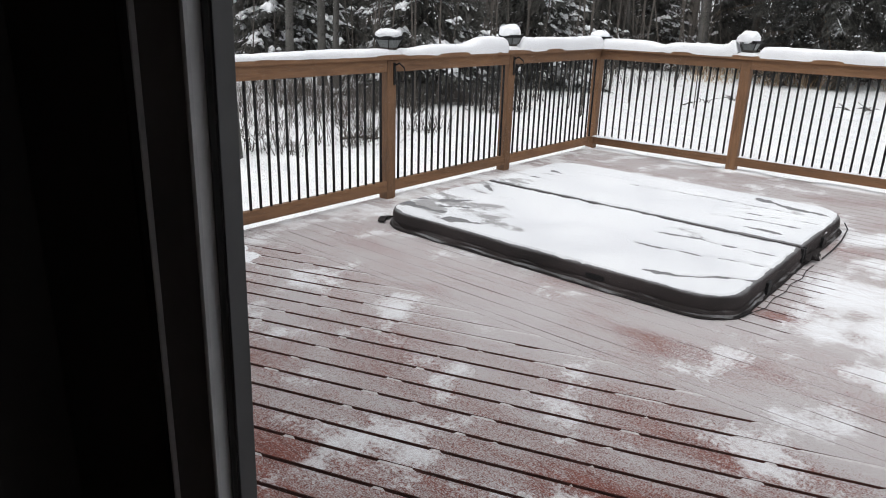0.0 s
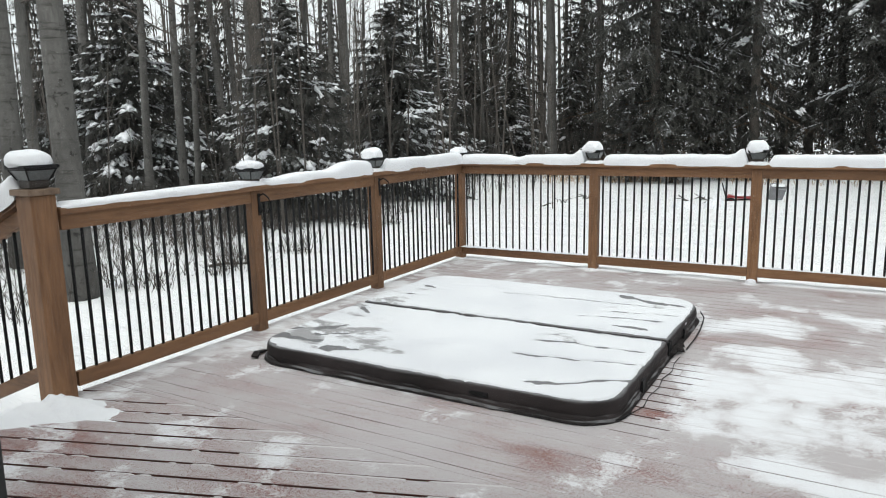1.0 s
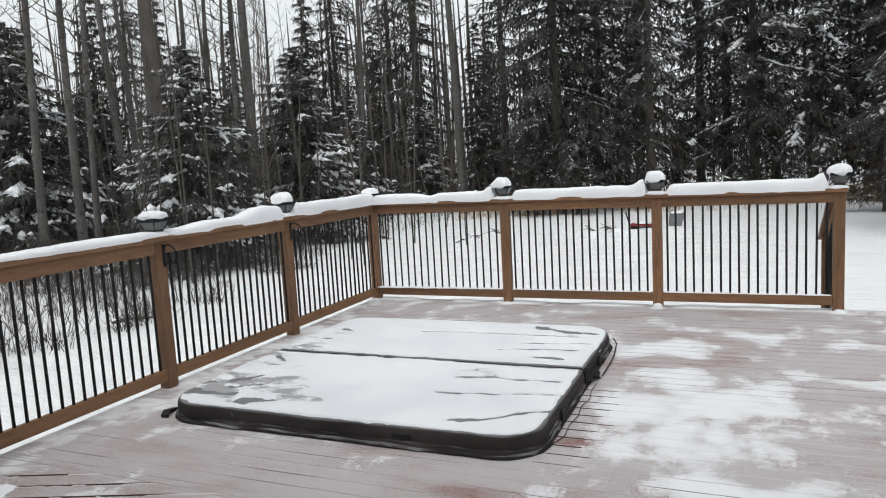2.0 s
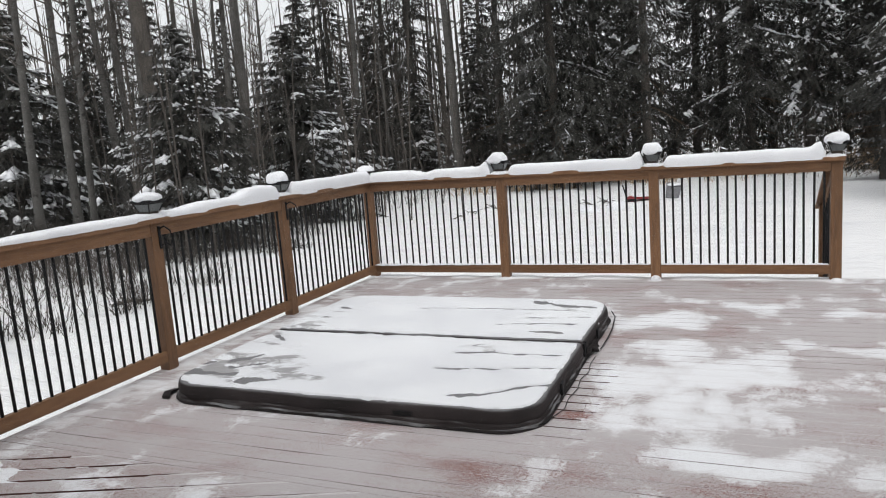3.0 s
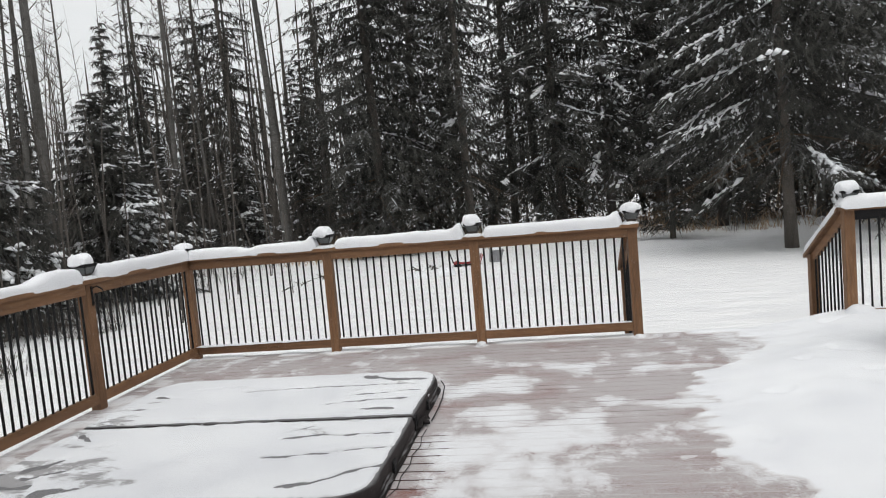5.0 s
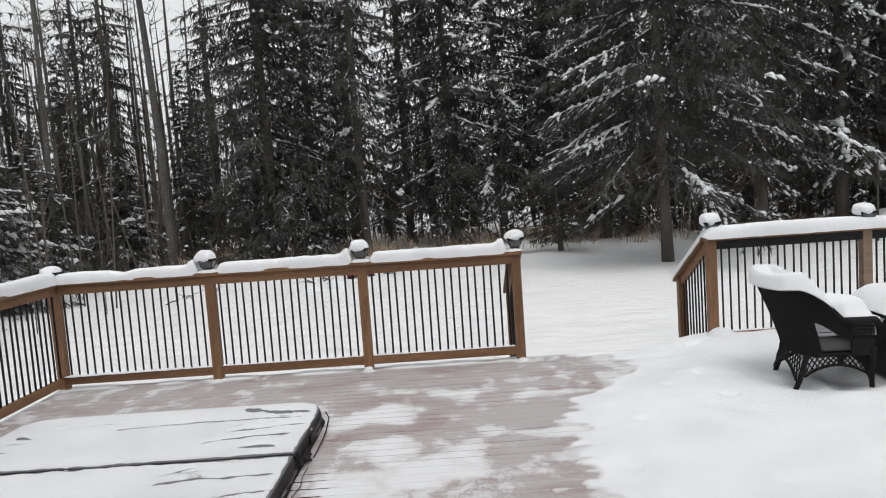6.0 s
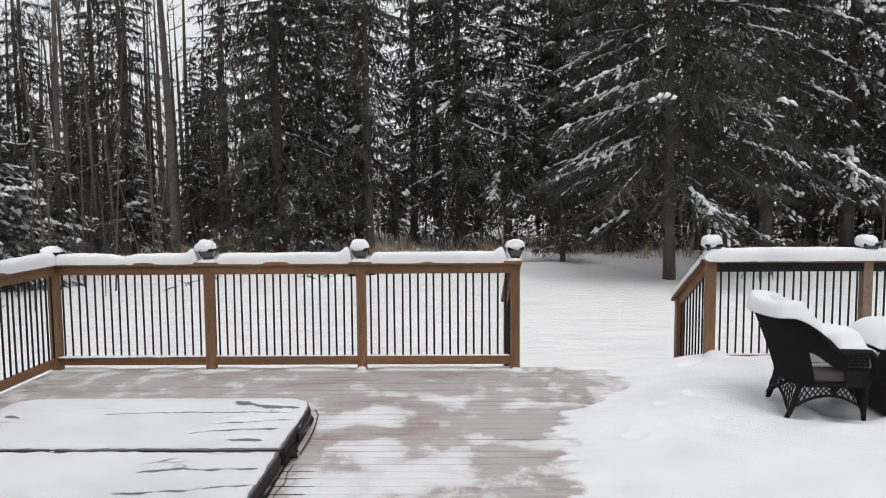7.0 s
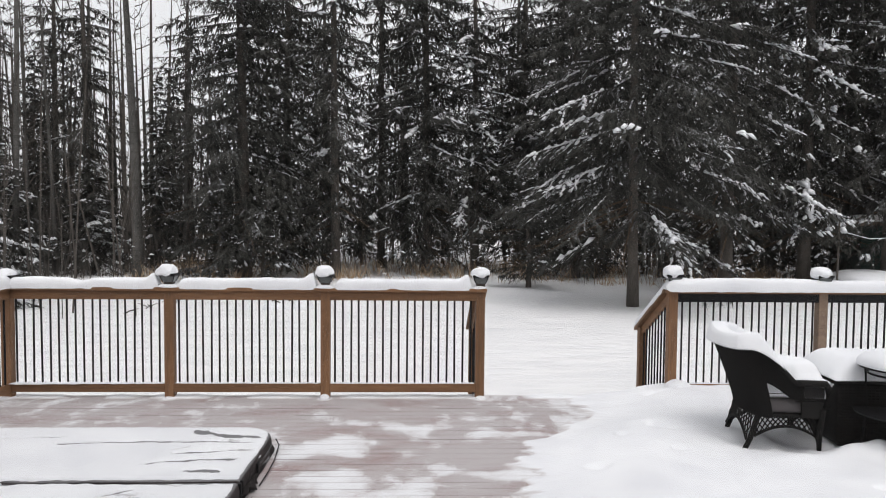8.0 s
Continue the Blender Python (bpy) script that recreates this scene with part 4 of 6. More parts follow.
bm = bmesh.new()
bmesh.ops.create_icosphere(bm, subdivisions=3, radius=1.0)
bmesh.ops.scale(bm, vec=(0.020, 0.010, 0.017), verts=bm.verts[:])
bmesh.ops.translate(bm, vec=(3.105, -6.764, 1.055), verts=bm.verts[:])
part("latch", bm, SIDING, door, "small pale thumb latch", True)
part("stile", boxed(5.20, 5.298, -6.735, -6.66, 0.03, 2.10, 0.008), FRAME, door)
part("top_track", boxed(3.336, 5.298, -6.735, -6.66, 2.102, 2.148, 0.004), FRAME, door)
part("sill", boxed(3.167, 5.298, -6.735, -6.535, 0.001, 0.029, 0.004), FRAME, door)
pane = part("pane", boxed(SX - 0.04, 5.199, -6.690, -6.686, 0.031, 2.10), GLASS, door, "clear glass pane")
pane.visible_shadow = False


def post_hook(y):
    """A thin black hook screwed to the face of a railing post."""
    k = thing("plant_hook", "thin black iron hook screwed to a railing post", "hook", "hooks on the railing posts")
    part("plate", boxed(0.0, 0.006, -0.012, 0.012, 0.86, 1.02, 0.002), BLACK, k)
    part("arm", tube(bmesh.new(), [(0.006, 0, 1.0), (0.05, 0.0, 1.02), (0.10, 0, 0.99), (0.115, 0, 0.93), (0.09, 0, 0.885), (0.06, 0, 0.90)], 0.006, 6), BLACK, k)
    part("scroll", tube(bmesh.new(), [(0.006, 0, 0.88), (0.04, 0, 0.90), (0.05, 0, 0.94), (0.03, 0, 0.96)], 0.005, 6), BLACK, k)
    k.location = (0.001, y, 0.0)


post_hook(-1.575)
post_hook(-3.09)

# ---- trees ----
def spray(vv, ff, o, yaw, fall, length, half):
    """A narrow hanging needle spray."""
    c, s = math.cos(yaw), math.sin(yaw)
    i0 = len(vv)
    vv += [(o[0] - s * half, o[1] + c * half, o[2]), (o[0] + c * 0.75 * length, o[1] + s * 0.75 * length, o[2] - fall * length), (o[0] + s * half, o[1] - c * half, o[2] + 0.5 * half)]
    ff.append((i0, i0 + 1, i0 + 2))


def along(pts, t):
    """The point at t, 0 to 1, of a polyline."""
    n = len(pts) - 1
    s = min(n - 1, int(t * n))
    u = t * n - s
    return tuple(pts[s][i] * (1 - u) + pts[s + 1][i] * u for i in range(3))


def prism(vv, ff, pts, r0, r1, ca, sa):
    """A three-sided tapering limb whose level direction is (ca, sa)."""
    n = len(pts)
    i0 = len(vv)
    for k, p in enumerate(pts):
        w = r0 + (r1 - r0) * k / (n - 1)
        vv += [(p[0] - sa * w, p[1] + ca * w, p[2]), (p[0] + sa * w, p[1] - ca * w, p[2]), (p[0], p[1], p[2] - 1.6 * w)]
    for k in range(n - 1):
        a = i0 + 3 * k
        for j in range(3):
            ff.append((a + j, a + (j + 1) % 3, a + 3 + (j + 1) % 3, a + 3 + j))


def heap(rnd, vv, ff, pts, w, step, pitch):
    """Uneven lumps of snow, here and there broken off, lying along a limb."""
    L = math.dist(pts[0], pts[-1])
    n = max(1, int(L / step))
    for k in range(n + 1):
        if rnd.random() < 0.22:
            continue
        o, e = along(pts, min(1.0, (k + rnd.uniform(-0.4, 0.4)) / n if k else 0.0)), along(pts, min(1.0, (k + 1) / n))
        yaw = math.atan2(pts[-1][1] - pts[0][1], pts[-1][0] - pts[0][0]) + rnd.uniform(-0.5, 0.5)
        q = w * rnd.uniform(0.5, 1.5)
        off = rnd.gauss(0, 0.35 * w)
        blob(rnd, vv, ff, (o[0] - math.sin(yaw) * off, o[1] + math.cos(yaw) * off, o[2] + 0.3 * q), max(q, 0.75 * step), q, q * rnd.uniform(0.5, 0.9), yaw, pitch)


def blob(rnd, vv, ff, c, rx, ry, rz, yaw, pitch):
    """A small flattened lump with an uneven rim."""
    cy, sy = math.cos(yaw), math.sin(yaw)
    i0 = len(vv)
    vv.append((c[0], c[1], c[2] + rz))
    for k in range(6):
        w = rnd.uniform(0.6, 1.3)
        x, y = rx * math.cos(1.0472 * k) * w, ry * math.sin(1.0472 * k) * w
        vv.append((c[0] + x * cy - y * sy, c[1] + x * sy + y * cy, c[2] - pitch * x - rz * rnd.uniform(0.0, 0.3)))
    for k in range(6):
        ff.append((i0, i0 + 1 + k, i0 + 1 + (k + 1) % 6))
    ff.append((i0 + 6, i0 + 5, i0 + 4, i0 + 3, i0 + 2, i0 + 1))


def spruce_lists(seed, height, spread_r, clear, per_m, twigs, laden=0.15, patches=0.12, dead=0.0, droop=0.45, taper=0.75, dense_to=12.5, inner=8, fine=1.0, ragged=0.35, needle=1.0, wither=6.0):
    """Boughs up the trunk, each with side twigs and hanging sprays; some carry snow along limb and twigs.
    Returns lists for the crown, the dead lower twigs and the snow."""
    rnd = random.Random(seed)
    cv, cf, dv, df, sv2, sf2 = [], [], [], [], [], []
    z, b = clear, 0
    while z < height * 0.985:
        seen = z < dense_to
        z += rnd.uniform(0.5, 1.5) / (per_m if seen else per_m * 0.45)
        b += 1
        rel = min(1.0, (z - clear) / (height - clear))
        L = spread_r * (1 - rel) ** taper * rnd.uniform(1.08 - 2 * ragged, 1.08) * (0.7 + 0.3 * min(1, rel * 7)) + 0.12
        az = b * 2.39996 + rnd.uniform(-0.6, 0.6)
        dr = droop * rnd.uniform(0.65, 1.35) * (1.15 - 0.9 * rel)
        is_dead = rnd.random() < dead * (1 - rel * wither)
        vv, ff = (dv, df) if is_dead else (cv, cf)
        bend, a2 = rnd.uniform(-0.25, 0.25), az
        pts = [(0, 0, z)]
        for k in range(5):
            t = (k + 1) / 5
            a2 += bend / 5
            p = pts[-1]
            down = dr * (0.35 + 1.5 * t - 0.9 * t * t) - 0.08
            pts.append((p[0] + math.cos(a2) * L / 5, p[1] + math.sin(a2) * L / 5, p[2] - down * L / 5))
        ca, sa = math.cos(az), math.sin(az)
        prism(vv, ff, pts, 0.009 * L + 0.005, 0.004, ca, sa)
        heavy = not is_dead and rnd.random() < laden * (1.0 if seen else 0.5)
        h0, h1 = rnd.uniform(0.15, 0.5), rnd.uniform(0.75, 1.0)
        n = max(4, int(twigs * (L / spread_r) ** 0.8 * (0.4 if is_dead else 1.0 if seen else 0.4)))
        for k in range(n):
            t = min(1.0, 0.06 + 0.96 * (k + rnd.random()) / n)
            o = along(pts, t)
            la = az + bend * t + (1 if k % 2 else -1) * rnd.uniform(0.3, 1.15)
            tl = L * (0.36 * (1.1 - t) + 0.05) * rnd.uniform(0.5, 1.25) + 0.12
            lx, ly = math.cos(la), math.sin(la)
            tz = rnd.uniform(0.15, 0.75) * (1.25 - 0.8 * rel)
            tip = (o[0] + lx * tl, o[1] + ly * tl, o[2] - tz * tl)
            mid = (o[0] + lx * tl * 0.55, o[1] + ly * tl * 0.55, o[2] - tz * tl * 0.42)
            prism(vv, ff, [o, tip], 0.006, 0.002, lx, ly)
            m = 2 if is_dead else max(3, int((4 + 7 * tl) * fine * (1.0 if seen else 0.6)))
            for q in range(m):
                g = (q + rnd.random()) / m
                s = (o[0] + lx * tl * g, o[1] + ly * tl * g, o[2] - tz * tl * g)
                sl = rnd.uniform(0.10, 0.26) * (0.6 if is_dead else needle)
                ea = la + rnd.uniform(-1.0, 1.0)
                fall = rnd.uniform(0.1, 1.3)
                half = sl * (0.03 if is_dead else rnd.uniform(0.10, 0.17)) / fine ** 0.5
                spray(vv, ff, s, ea, fall, sl, half)
                spray(vv, ff, s, ea + rnd.choice((-0.7, 0.7)), fall * rnd.uniform(0.3, 1.0), sl * 0.8, half)
            if heavy and h0 < t < h1 and rnd.random() < 0.75:
                g1 = rnd.uniform(0.25, 0.8)
                heap(rnd, sv2, sf2, [tuple(o[i] + (q[i] - o[i]) * g1 for i in range(3)) for q in (o, mid, tip)], rnd.uniform(0.03, 0.07), 0.12, tz)
            elif not is_dead and seen and rnd.random() < 0.09 + 0.25 * laden:
                rr = rnd.uniform(0.010, 0.03) * (1.7 if rnd.random() < 0.12 else 1.0)
                q = rnd.choice((mid, tip, o))
                blob(rnd, sv2, sf2, (q[0], q[1], q[2] + 0.01), rr * rnd.uniform(1.1, 2.4), rr, rr * 0.8, la, tz)
        # coarse shaded foliage close to the trunk
        for k in range(0 if is_dead else inner if seen else inner // 2):
            o = along(pts, rnd.uniform(0.03, 0.6))
            spray(cv, cf, o, rnd.uniform(0, 6.3), rnd.uniform(0.4, 1.6), rnd.uniform(0.3, 0.6) * min(1, L), rnd.uniform(0.04, 0.07))
        if heavy:
            heap(rnd, sv2, sf2, [along(pts, h0 + (h1 - h0) * k / 3) for k in range(4)], rnd.uniform(0.055, 0.115) * min(1, 0.4 + L / 3), 0.14, dr)
        elif not is_dead and rnd.random() < 0.35:
            k0 = rnd.uniform(0.1, 0.7)
            heap(rnd, sv2, sf2, [along(pts, k0 + 0.08 * k) for k in range(4)], rnd.uniform(0.010, 0.022), 0.09, dr)
        if not is_dead and seen and rnd.random() < patches:
            o = along(pts, rnd.uniform(0.7, 1.0))
            for k in range(rnd.randint(2, 5)):
                rr = rnd.uniform(0.045, 0.12) * min(1, 0.35 + L / 3)
                off = rnd.gauss(0, 0.14)
                blob(rnd, sv2, sf2, (o[0] - sa * off + rnd.gauss(0, 0.08), o[1] + ca * off + rnd.gauss(0, 0.08), o[2] + rnd.uniform(-0.07, 0.05)), rr * 1.35, rr, rr * 0.8, az + rnd.uniform(-0.8, 0.8), dr)
    return cv, cf, dv, df, sv2, sf2


def trunk_mesh(name, height, r0, material, seed, sides=10, lean=0.02):
    rnd = random.Random(seed)
    bx, by = rnd.uniform(-lean, lean), rnd.uniform(-lean, lean)
    pts, rad = [], []
    for k in range(13):
        t = k / 12
        pts.append((bx * height * t + 0.06 * math.sin(5 * t + seed), by * height * t + 0.06 * math.sin(4 * t + 2 * seed), height * t - (0.4 if k == 0 else 0)))
        rad.append(r0 * ((1 - t) ** 0.8 * 0.93 + 0.03) * (1.28 if k == 0 else 1.0))
    return mesh_of(name, tube(bmesh.new(), pts, rad, sides), material, True)


def spruce(label, seed, height, spread_r, clear, r0, *shape, **more):
    t = thing("spruce", label, "tree", "spruces")
    part("trunk", trunk_mesh("trunk", height, r0, BARK, seed, 9, 0.004), BARK, t)
    cv, cf, dv, df, s1, s2 = spruce_lists(seed, height, spread_r, clear, *shape, **more)
    crown = part("crown", from_lists("crown", cv, cf, NEEDLES), NEEDLES, t)
    if df:
        part("dead_twigs", from_lists("dead_twigs", dv, df, DRYTWIG), DRYTWIG, t)
    if s2:
        part("snow_load", from_lists("snow_load", s1, s2, SNOW, True), SNOW, crown, "lumps of snow on the boughs")
    return t


EX, EY = 3.8, -6.8


def polar(bearing, dist):
    a = radians(bearing)
    x, y = EX + dist * math.sin(a), EY + dist * math.cos(a)
    return x, y, yard_height(x, y) - 0.02


TALL = "tall dark spruce with drooping boughs and lumps of snow"
dense_a = spruce("tall dense dark spruce with few lumps of snow", 1, 20, 3.7, 1.0, 0.24, 11, 28, 0.05, 0.10, 0.35, 0.42, 0.5, inner=10, ragged=0.25)
dense_b = spruce("tall dense dark spruce with few lumps of snow", 4, 21, 3.7, 0.9, 0.22, 11, 26, 0.12, 0.14, 0.4, 0.42, 0.5, inner=9, ragged=0.25)
sparse = spruce("tall open spruce with snow along its drooping boughs", 2, 19, 3.0, 1.6, 0.20, 8, 26, 0.20, 0.12, 0.4, 0.62, 0.55, inner=4)
open_low = spruce(TALL, 8, 20, 3.8, 2.0, 0.22, 10, 26, 0.40, 0.55, 0.45, 0.62, 0.5, inner=8)
great = spruce("great spruce with long snow-laden boughs over a bare lower trunk", 3, 18, 4.3, 2.3, 0.16, 11, 46, 0.30, 0.24, 0.55, 0.55, 0.7, dense_to=10, inner=9, fine=1.5, ragged=0.28, needle=0.8)
back = spruce("dark spruce standing deep in the row", 9, 19, 3.4, 1.0, 0.2, 8, 15, 0.08, 0.10, 0.4, 0.45, 0.5, inner=9, fine=0.68)
young = spruce("young bushy spruce laden with snow at the forest edge", 5, 5.4, 2.55, 0.25, 0.09, 24, 34, 0.45, 0.45, 0.0, 0.34, 0.8, inner=4, fine=1.6, ragged=0.25, needle=0.66)
slim = spruce("slim young spruce dusted with snow", 6, 9.5, 1.5, 0.5, 0.10, 12, 18, 0.20, 0.2, 0.0, 0.25, 0.85, inner=4)
bushy = spruce("scrubby low spruce with brown lower twigs", 7, 4.2, 1.8, 0.3, 0.10, 20, 26, 0.08, 0.16, 0.8, 0.15, 0.9, inner=2, fine=1.3, needle=0.7, wither=1.7)
placed = []


def plant(kind, bearing, dist, turn=0.0, size=1.0):
    p = polar(bearing, dist)
    m = pose(*p, 0, 0, turn) @ Matrix.Scale(size, 4)
    if kind in placed:
        c = copy_thing(kind, pose(*p, 0, 0, turn))
        c.scale = (size,) * 3
        return c
    placed.append(kind)
    kind.matrix_basis = m
    return kind


for k, b, d, turn, s in (
    (dense_a, -13.8, 28, 0, 1.0), (dense_b, -10.4, 32, 40, 0.95), (sparse, -6.7, 28.5, 10, 1.0), (back, -3.0, 34, 130, 1.05), (dense_b, 0.6, 31, 200, 1.0), (open_low, 4.6, 31.5, 70, 0.9),
    (great, 17.3, 20.8, 55, 1.0), (back, 11.5, 34, 90, 1.0), (dense_a, 12.6, 30, 250, 0.95), (back, 19.4, 31, 10, 1.0), (open_low, 24.1, 25, 130, 1.0),
    (open_low, 29.2, 28, 60, 1.05), (dense_b, 32.0, 31, 300, 1.05), (sparse, 34.5, 28, 220, 1.0), (dense_a, 38, 30, 10, 1.0), (back, 22, 33, 210, 1.0), (back, 27, 34, 120, 1.0),
    (back, -17.8, 37, 33, 0.9), (sparse, -24.8, 34, 150, 0.9), (back, -26.8, 40, 290, 1.0), (back, -55.5, 37, 90, 0.75), (back, -59.5, 40, 190, 0.8), (sparse, -46.2, 36, 10, 0.8), (back, -64, 38, 77, 0.8), (back, -70, 36, 20, 0.8),
    (sparse, -31.0, 36, 75, 0.85), (back, -1.0, 38, 10, 1.0), (back, 8.0, 37, 77, 0.95), (back, -7.5, 38, 140, 1.0), (dense_b, 8.4, 33, 115, 0.95), (back, 15.0, 36, 45, 1.05), (back, 25.5, 38, 300, 1.1), (back, 35.5, 36, 80, 1.1),
):
    plant(k, b, d, turn, s)
for k, b, d, turn, s in (
    (young, -42.4, 18.5, 0, 1.0), (young, -34.3, 22.5, 140, 1.12), (slim, -33.2, 34, 0, 1.15), (slim, -20.0, 33, 80, 0.9), (slim, -19.0, 38, 10, 1.0), (young, -53.6, 26, 40, 1.35), (young, -57.5, 31, 160, 1.3),
    (bushy, 9.0, 25.3, 0, 1.05), (slim, -28.0, 36, 200, 1.0), (slim, -39, 33, 111, 0.9), (slim, -44, 31, 15, 1.0), (slim, -48.5, 31, 60, 1.1), (young, -49.5, 33, 230, 1.1), (young, -30.5, 31, 10, 1.0), (young, -24.5, 33, 100, 0.9), (bushy, 14.5, 30, 100, 0.7), (bushy, 21, 30, 200, 0.6),
    (bushy, 26.5, 33, 40, 1.0), (bushy, 30, 31, 140, 0.9), (young, 33, 34, 60, 0.8), (bushy, 36, 33, 10, 1.0), (young, 23, 36, 200, 0.7), (bushy, 17.8, 33, 300, 1.0), (young, 12.4, 36, 20, 0.7), (bushy, 20, 37, 77, 1.1), (bushy, 28, 38, 90, 1.2), (bushy, 2, 37, 30, 1.0), (bushy, -4.5, 36, 210, 0.9), (bushy, -9, 37, 110, 1.0),
    (bushy, -15.5, 27.5, 25, 0.9), (bushy, -12.2, 27.0, 125, 0.75),
):
    plant(k, b, d, turn, s)


def aspen(seed, height, r0, clear, bark=ASPEN, label="tall bare grey aspen trunk with thin leafless limbs"):
    """A tall bare trunk with thin rising limbs."""
    rnd = random.Random(seed)
    t = thing("aspen" if bark is ASPEN else "bare_conifer", label, "tree", "bare trunks")
    bole = part("trunk", trunk_mesh("trunk", height, r0, bark, seed, 12, 0.03), bark, t)
    bm = bmesh.new()
    for k in range(40):
        z = clear + (height - clear) * (k + rnd.random()) / 40
        a, L = rnd.uniform(0, 6.28), rnd.uniform(0.5, 2.0) * (1.15 - z / height) + 0.3
        p = Vector((0, 0, z))
        pts = [p]
        for j in range(4):
            p = p + Vector((math.cos(a), math.sin(a), 0.45 + 0.25 * j)) * L / 4
            a += rnd.uniform(-0.4, 0.4)
            pts.append(p)
        tube(bm, pts, [0.026, 0.02, 0.014, 0.009, 0.004], 3, False)
        for j in range(9):
            q = pts[rnd.randint(1, 4)]
            e = q + Vector((rnd.uniform(-1, 1), rnd.uniform(-1, 1), rnd.uniform(0.1, 0.9))) * L * 0.35
            tube(bm, [q, (q + e) / 2 + Vector((0, 0, 0.04)), e], [0.008, 0.006, 0.003], 3, False)
    part("limbs", bm, TWIG, bole)
    return t


aspens = [aspen(21, 17, 0.135, 4.5), aspen(22, 19, 0.21, 6.0), aspen(23, 15, 0.095, 3.5), aspen(24, 16, 0.17, 5.5, BARK, "dark scaly bare conifer trunk at the forest edge")]
TRUNKS = [(1, -58.3, 10.7, 0.92), (1, -61.6, 14, 0.95), (2, -59.9, 16, 1.25), (3, -44.4, 25, 1.6), (0, -29.3, 31, 1.05), (1, -21.4, 30.5, 1.0), (0, -52.7, 23, 1.0), (0, -50.3, 21, 0.95), (2, -49.4, 20, 1.0), (0, -47.2, 27, 1.1), (0, -46.2, 29, 1.0),
          (1, -44.9, 26, 1.0), (0, -42.5, 29, 1.0), (0, -41.0, 30, 1.0), (0, -38.9, 27, 1.0), (1, -37.8, 27, 1.05), (2, -39.8, 31, 1.1), (2, -36.2, 33, 1.0), (2, -28.3, 34, 1.0), (2, -26.8, 33, 1.0), (0, -25.0, 38, 1.0), (2, -23.0, 37, 1.0),
          (2, -18.2, 34, 0.9), (0, -31.2, 36, 1.0), (2, -32.2, 38, 1.0), (1, -56.5, 26, 1.0), (0, -63.5, 21, 1.0), (1, -66.5, 18, 1.0), (0, -69.5, 25, 1.0), (2, -54.2, 29, 1.0)]
for i, (k, b, d, s) in enumerate(TRUNKS):
    plant(aspens[k], b, d, 47 * i % 360, s)

# the deeper forest, too far and dense to count
rw = random.Random(77)
fv, ff2 = [], []
lowcv, lowcf = spruce_lists(31, 17, 2.6, 0.2, 5, 7, 0.0, 0.0, 0.0, 0.4, 0.55, inner=12, fine=0.5)[:2]
lowb, lowbf = spruce_lists(32, 15, 2.2, 0.4, 5, 7, 0.0, 0.0, 0.0, 0.4, 0.55, inner=12, fine=0.5)[:2]
for i in range(66):
    b = rw.uniform(-76, 42) if i % 3 else rw.uniform(-16, 42)
    d = rw.uniform(37, 70)
    if b < -24 and rw.random() < 0.72:
        d += 22
        if i % 2:
            continue
    x, y, z = polar(b, d)
    src, srcf = (lowcv, lowcf) if i % 2 else (lowb, lowbf)
    s, a = rw.uniform(0.4, 0.8) if b > -24 else rw.uniform(0.35, 0.6), rw.uniform(0, 6.28)
    ca, sa, o = math.cos(a) * s, math.sin(a) * s, len(fv)
    fv += [(x + p[0] * ca - p[1] * sa, y + p[0] * sa + p[1] * ca, z + p[2] * s) for p in src]
    ff2 += [tuple(o + q for q in f) for f in srcf]
tagged(new("far_woods", from_lists("far_woods", fv, ff2, NEEDLES)), "dense dark spruce woods behind the yard", "forest", kind="stuff")


def stem(vv, ff, x, y, z, h, r, lx, ly):
    i0 = len(vv)
    for k in range(3):
        a = 2.094 * k
        vv.append((x + r * math.cos(a), y + r * math.sin(a), z - 0.1))
    for k in range(3):
        a = 2.094 * k
        vv.append((x + lx * h * 0.5 + 0.75 * r * math.cos(a), y + ly * h * 0.5 + 0.75 * r * math.sin(a), z + h * 0.5))
    vv.append((x + lx * h * 1.2, y + ly * h * 1.2, z + h))
    for k in range(3):
        j = (k + 1) % 3
        ff.append((i0 + k, i0 + j, i0 + 3 + j, i0 + 3 + k))
        ff.append((i0 + 3 + k, i0 + 3 + j, i0 + 6))


bare_v, bare_f = [], []
for i in range(430):
    b = rw.uniform(-76, 42)
    d = rw.uniform(33, 80)
    if b > -15 and rw.random() < 0.6:
        continue
    x, y, z = polar(b, d)
    stem(bare_v, bare_f, x, y, z, rw.uniform(9, 17), rw.uniform(0.06, 0.16), rw.uniform(-0.04, 0.04), rw.uniform(-0.04, 0.04))
tagged(new("far_trunks", from_lists("far_trunks", bare_v, bare_f, BARK)), "many thin bare trunks standing deep in the woods", "forest", kind="stuff")

# thin stems and twigs closing the view between the trunks
thick_v, thick_f = [], []
for i in range(4600):
    b, d = rw.uniform(-76, -14), rw.uniform(30, 75)
    if i % 5 == 0:
        b = rw.uniform(-14, 42)
    x, y, z = polar(b, d)
    h = rw.uniform(1.2, 7.0) if rw.random() < 0.5 else rw.uniform(0.6, 2.6)
    stem(thick_v, thick_f, x, y, z, h, 0.012 + 0.004 * h, rw.gauss(0, 0.12), rw.gauss(0, 0.12))
    for q in range(3):
        stem(thick_v, thick_f, x + rw.gauss(0, 0.1), y + rw.gauss(0, 0.1), z + h * rw.uniform(0.2, 0.7), h * rw.uniform(0.2, 0.4), 0.012, rw.gauss(0, 0.7), rw.gauss(0, 0.7))
tagged(new("thicket", from_lists("thicket", thick_v, thick_f, TWIG)), "dense leafless thicket between the far trunks", "thicket", kind="stuff")

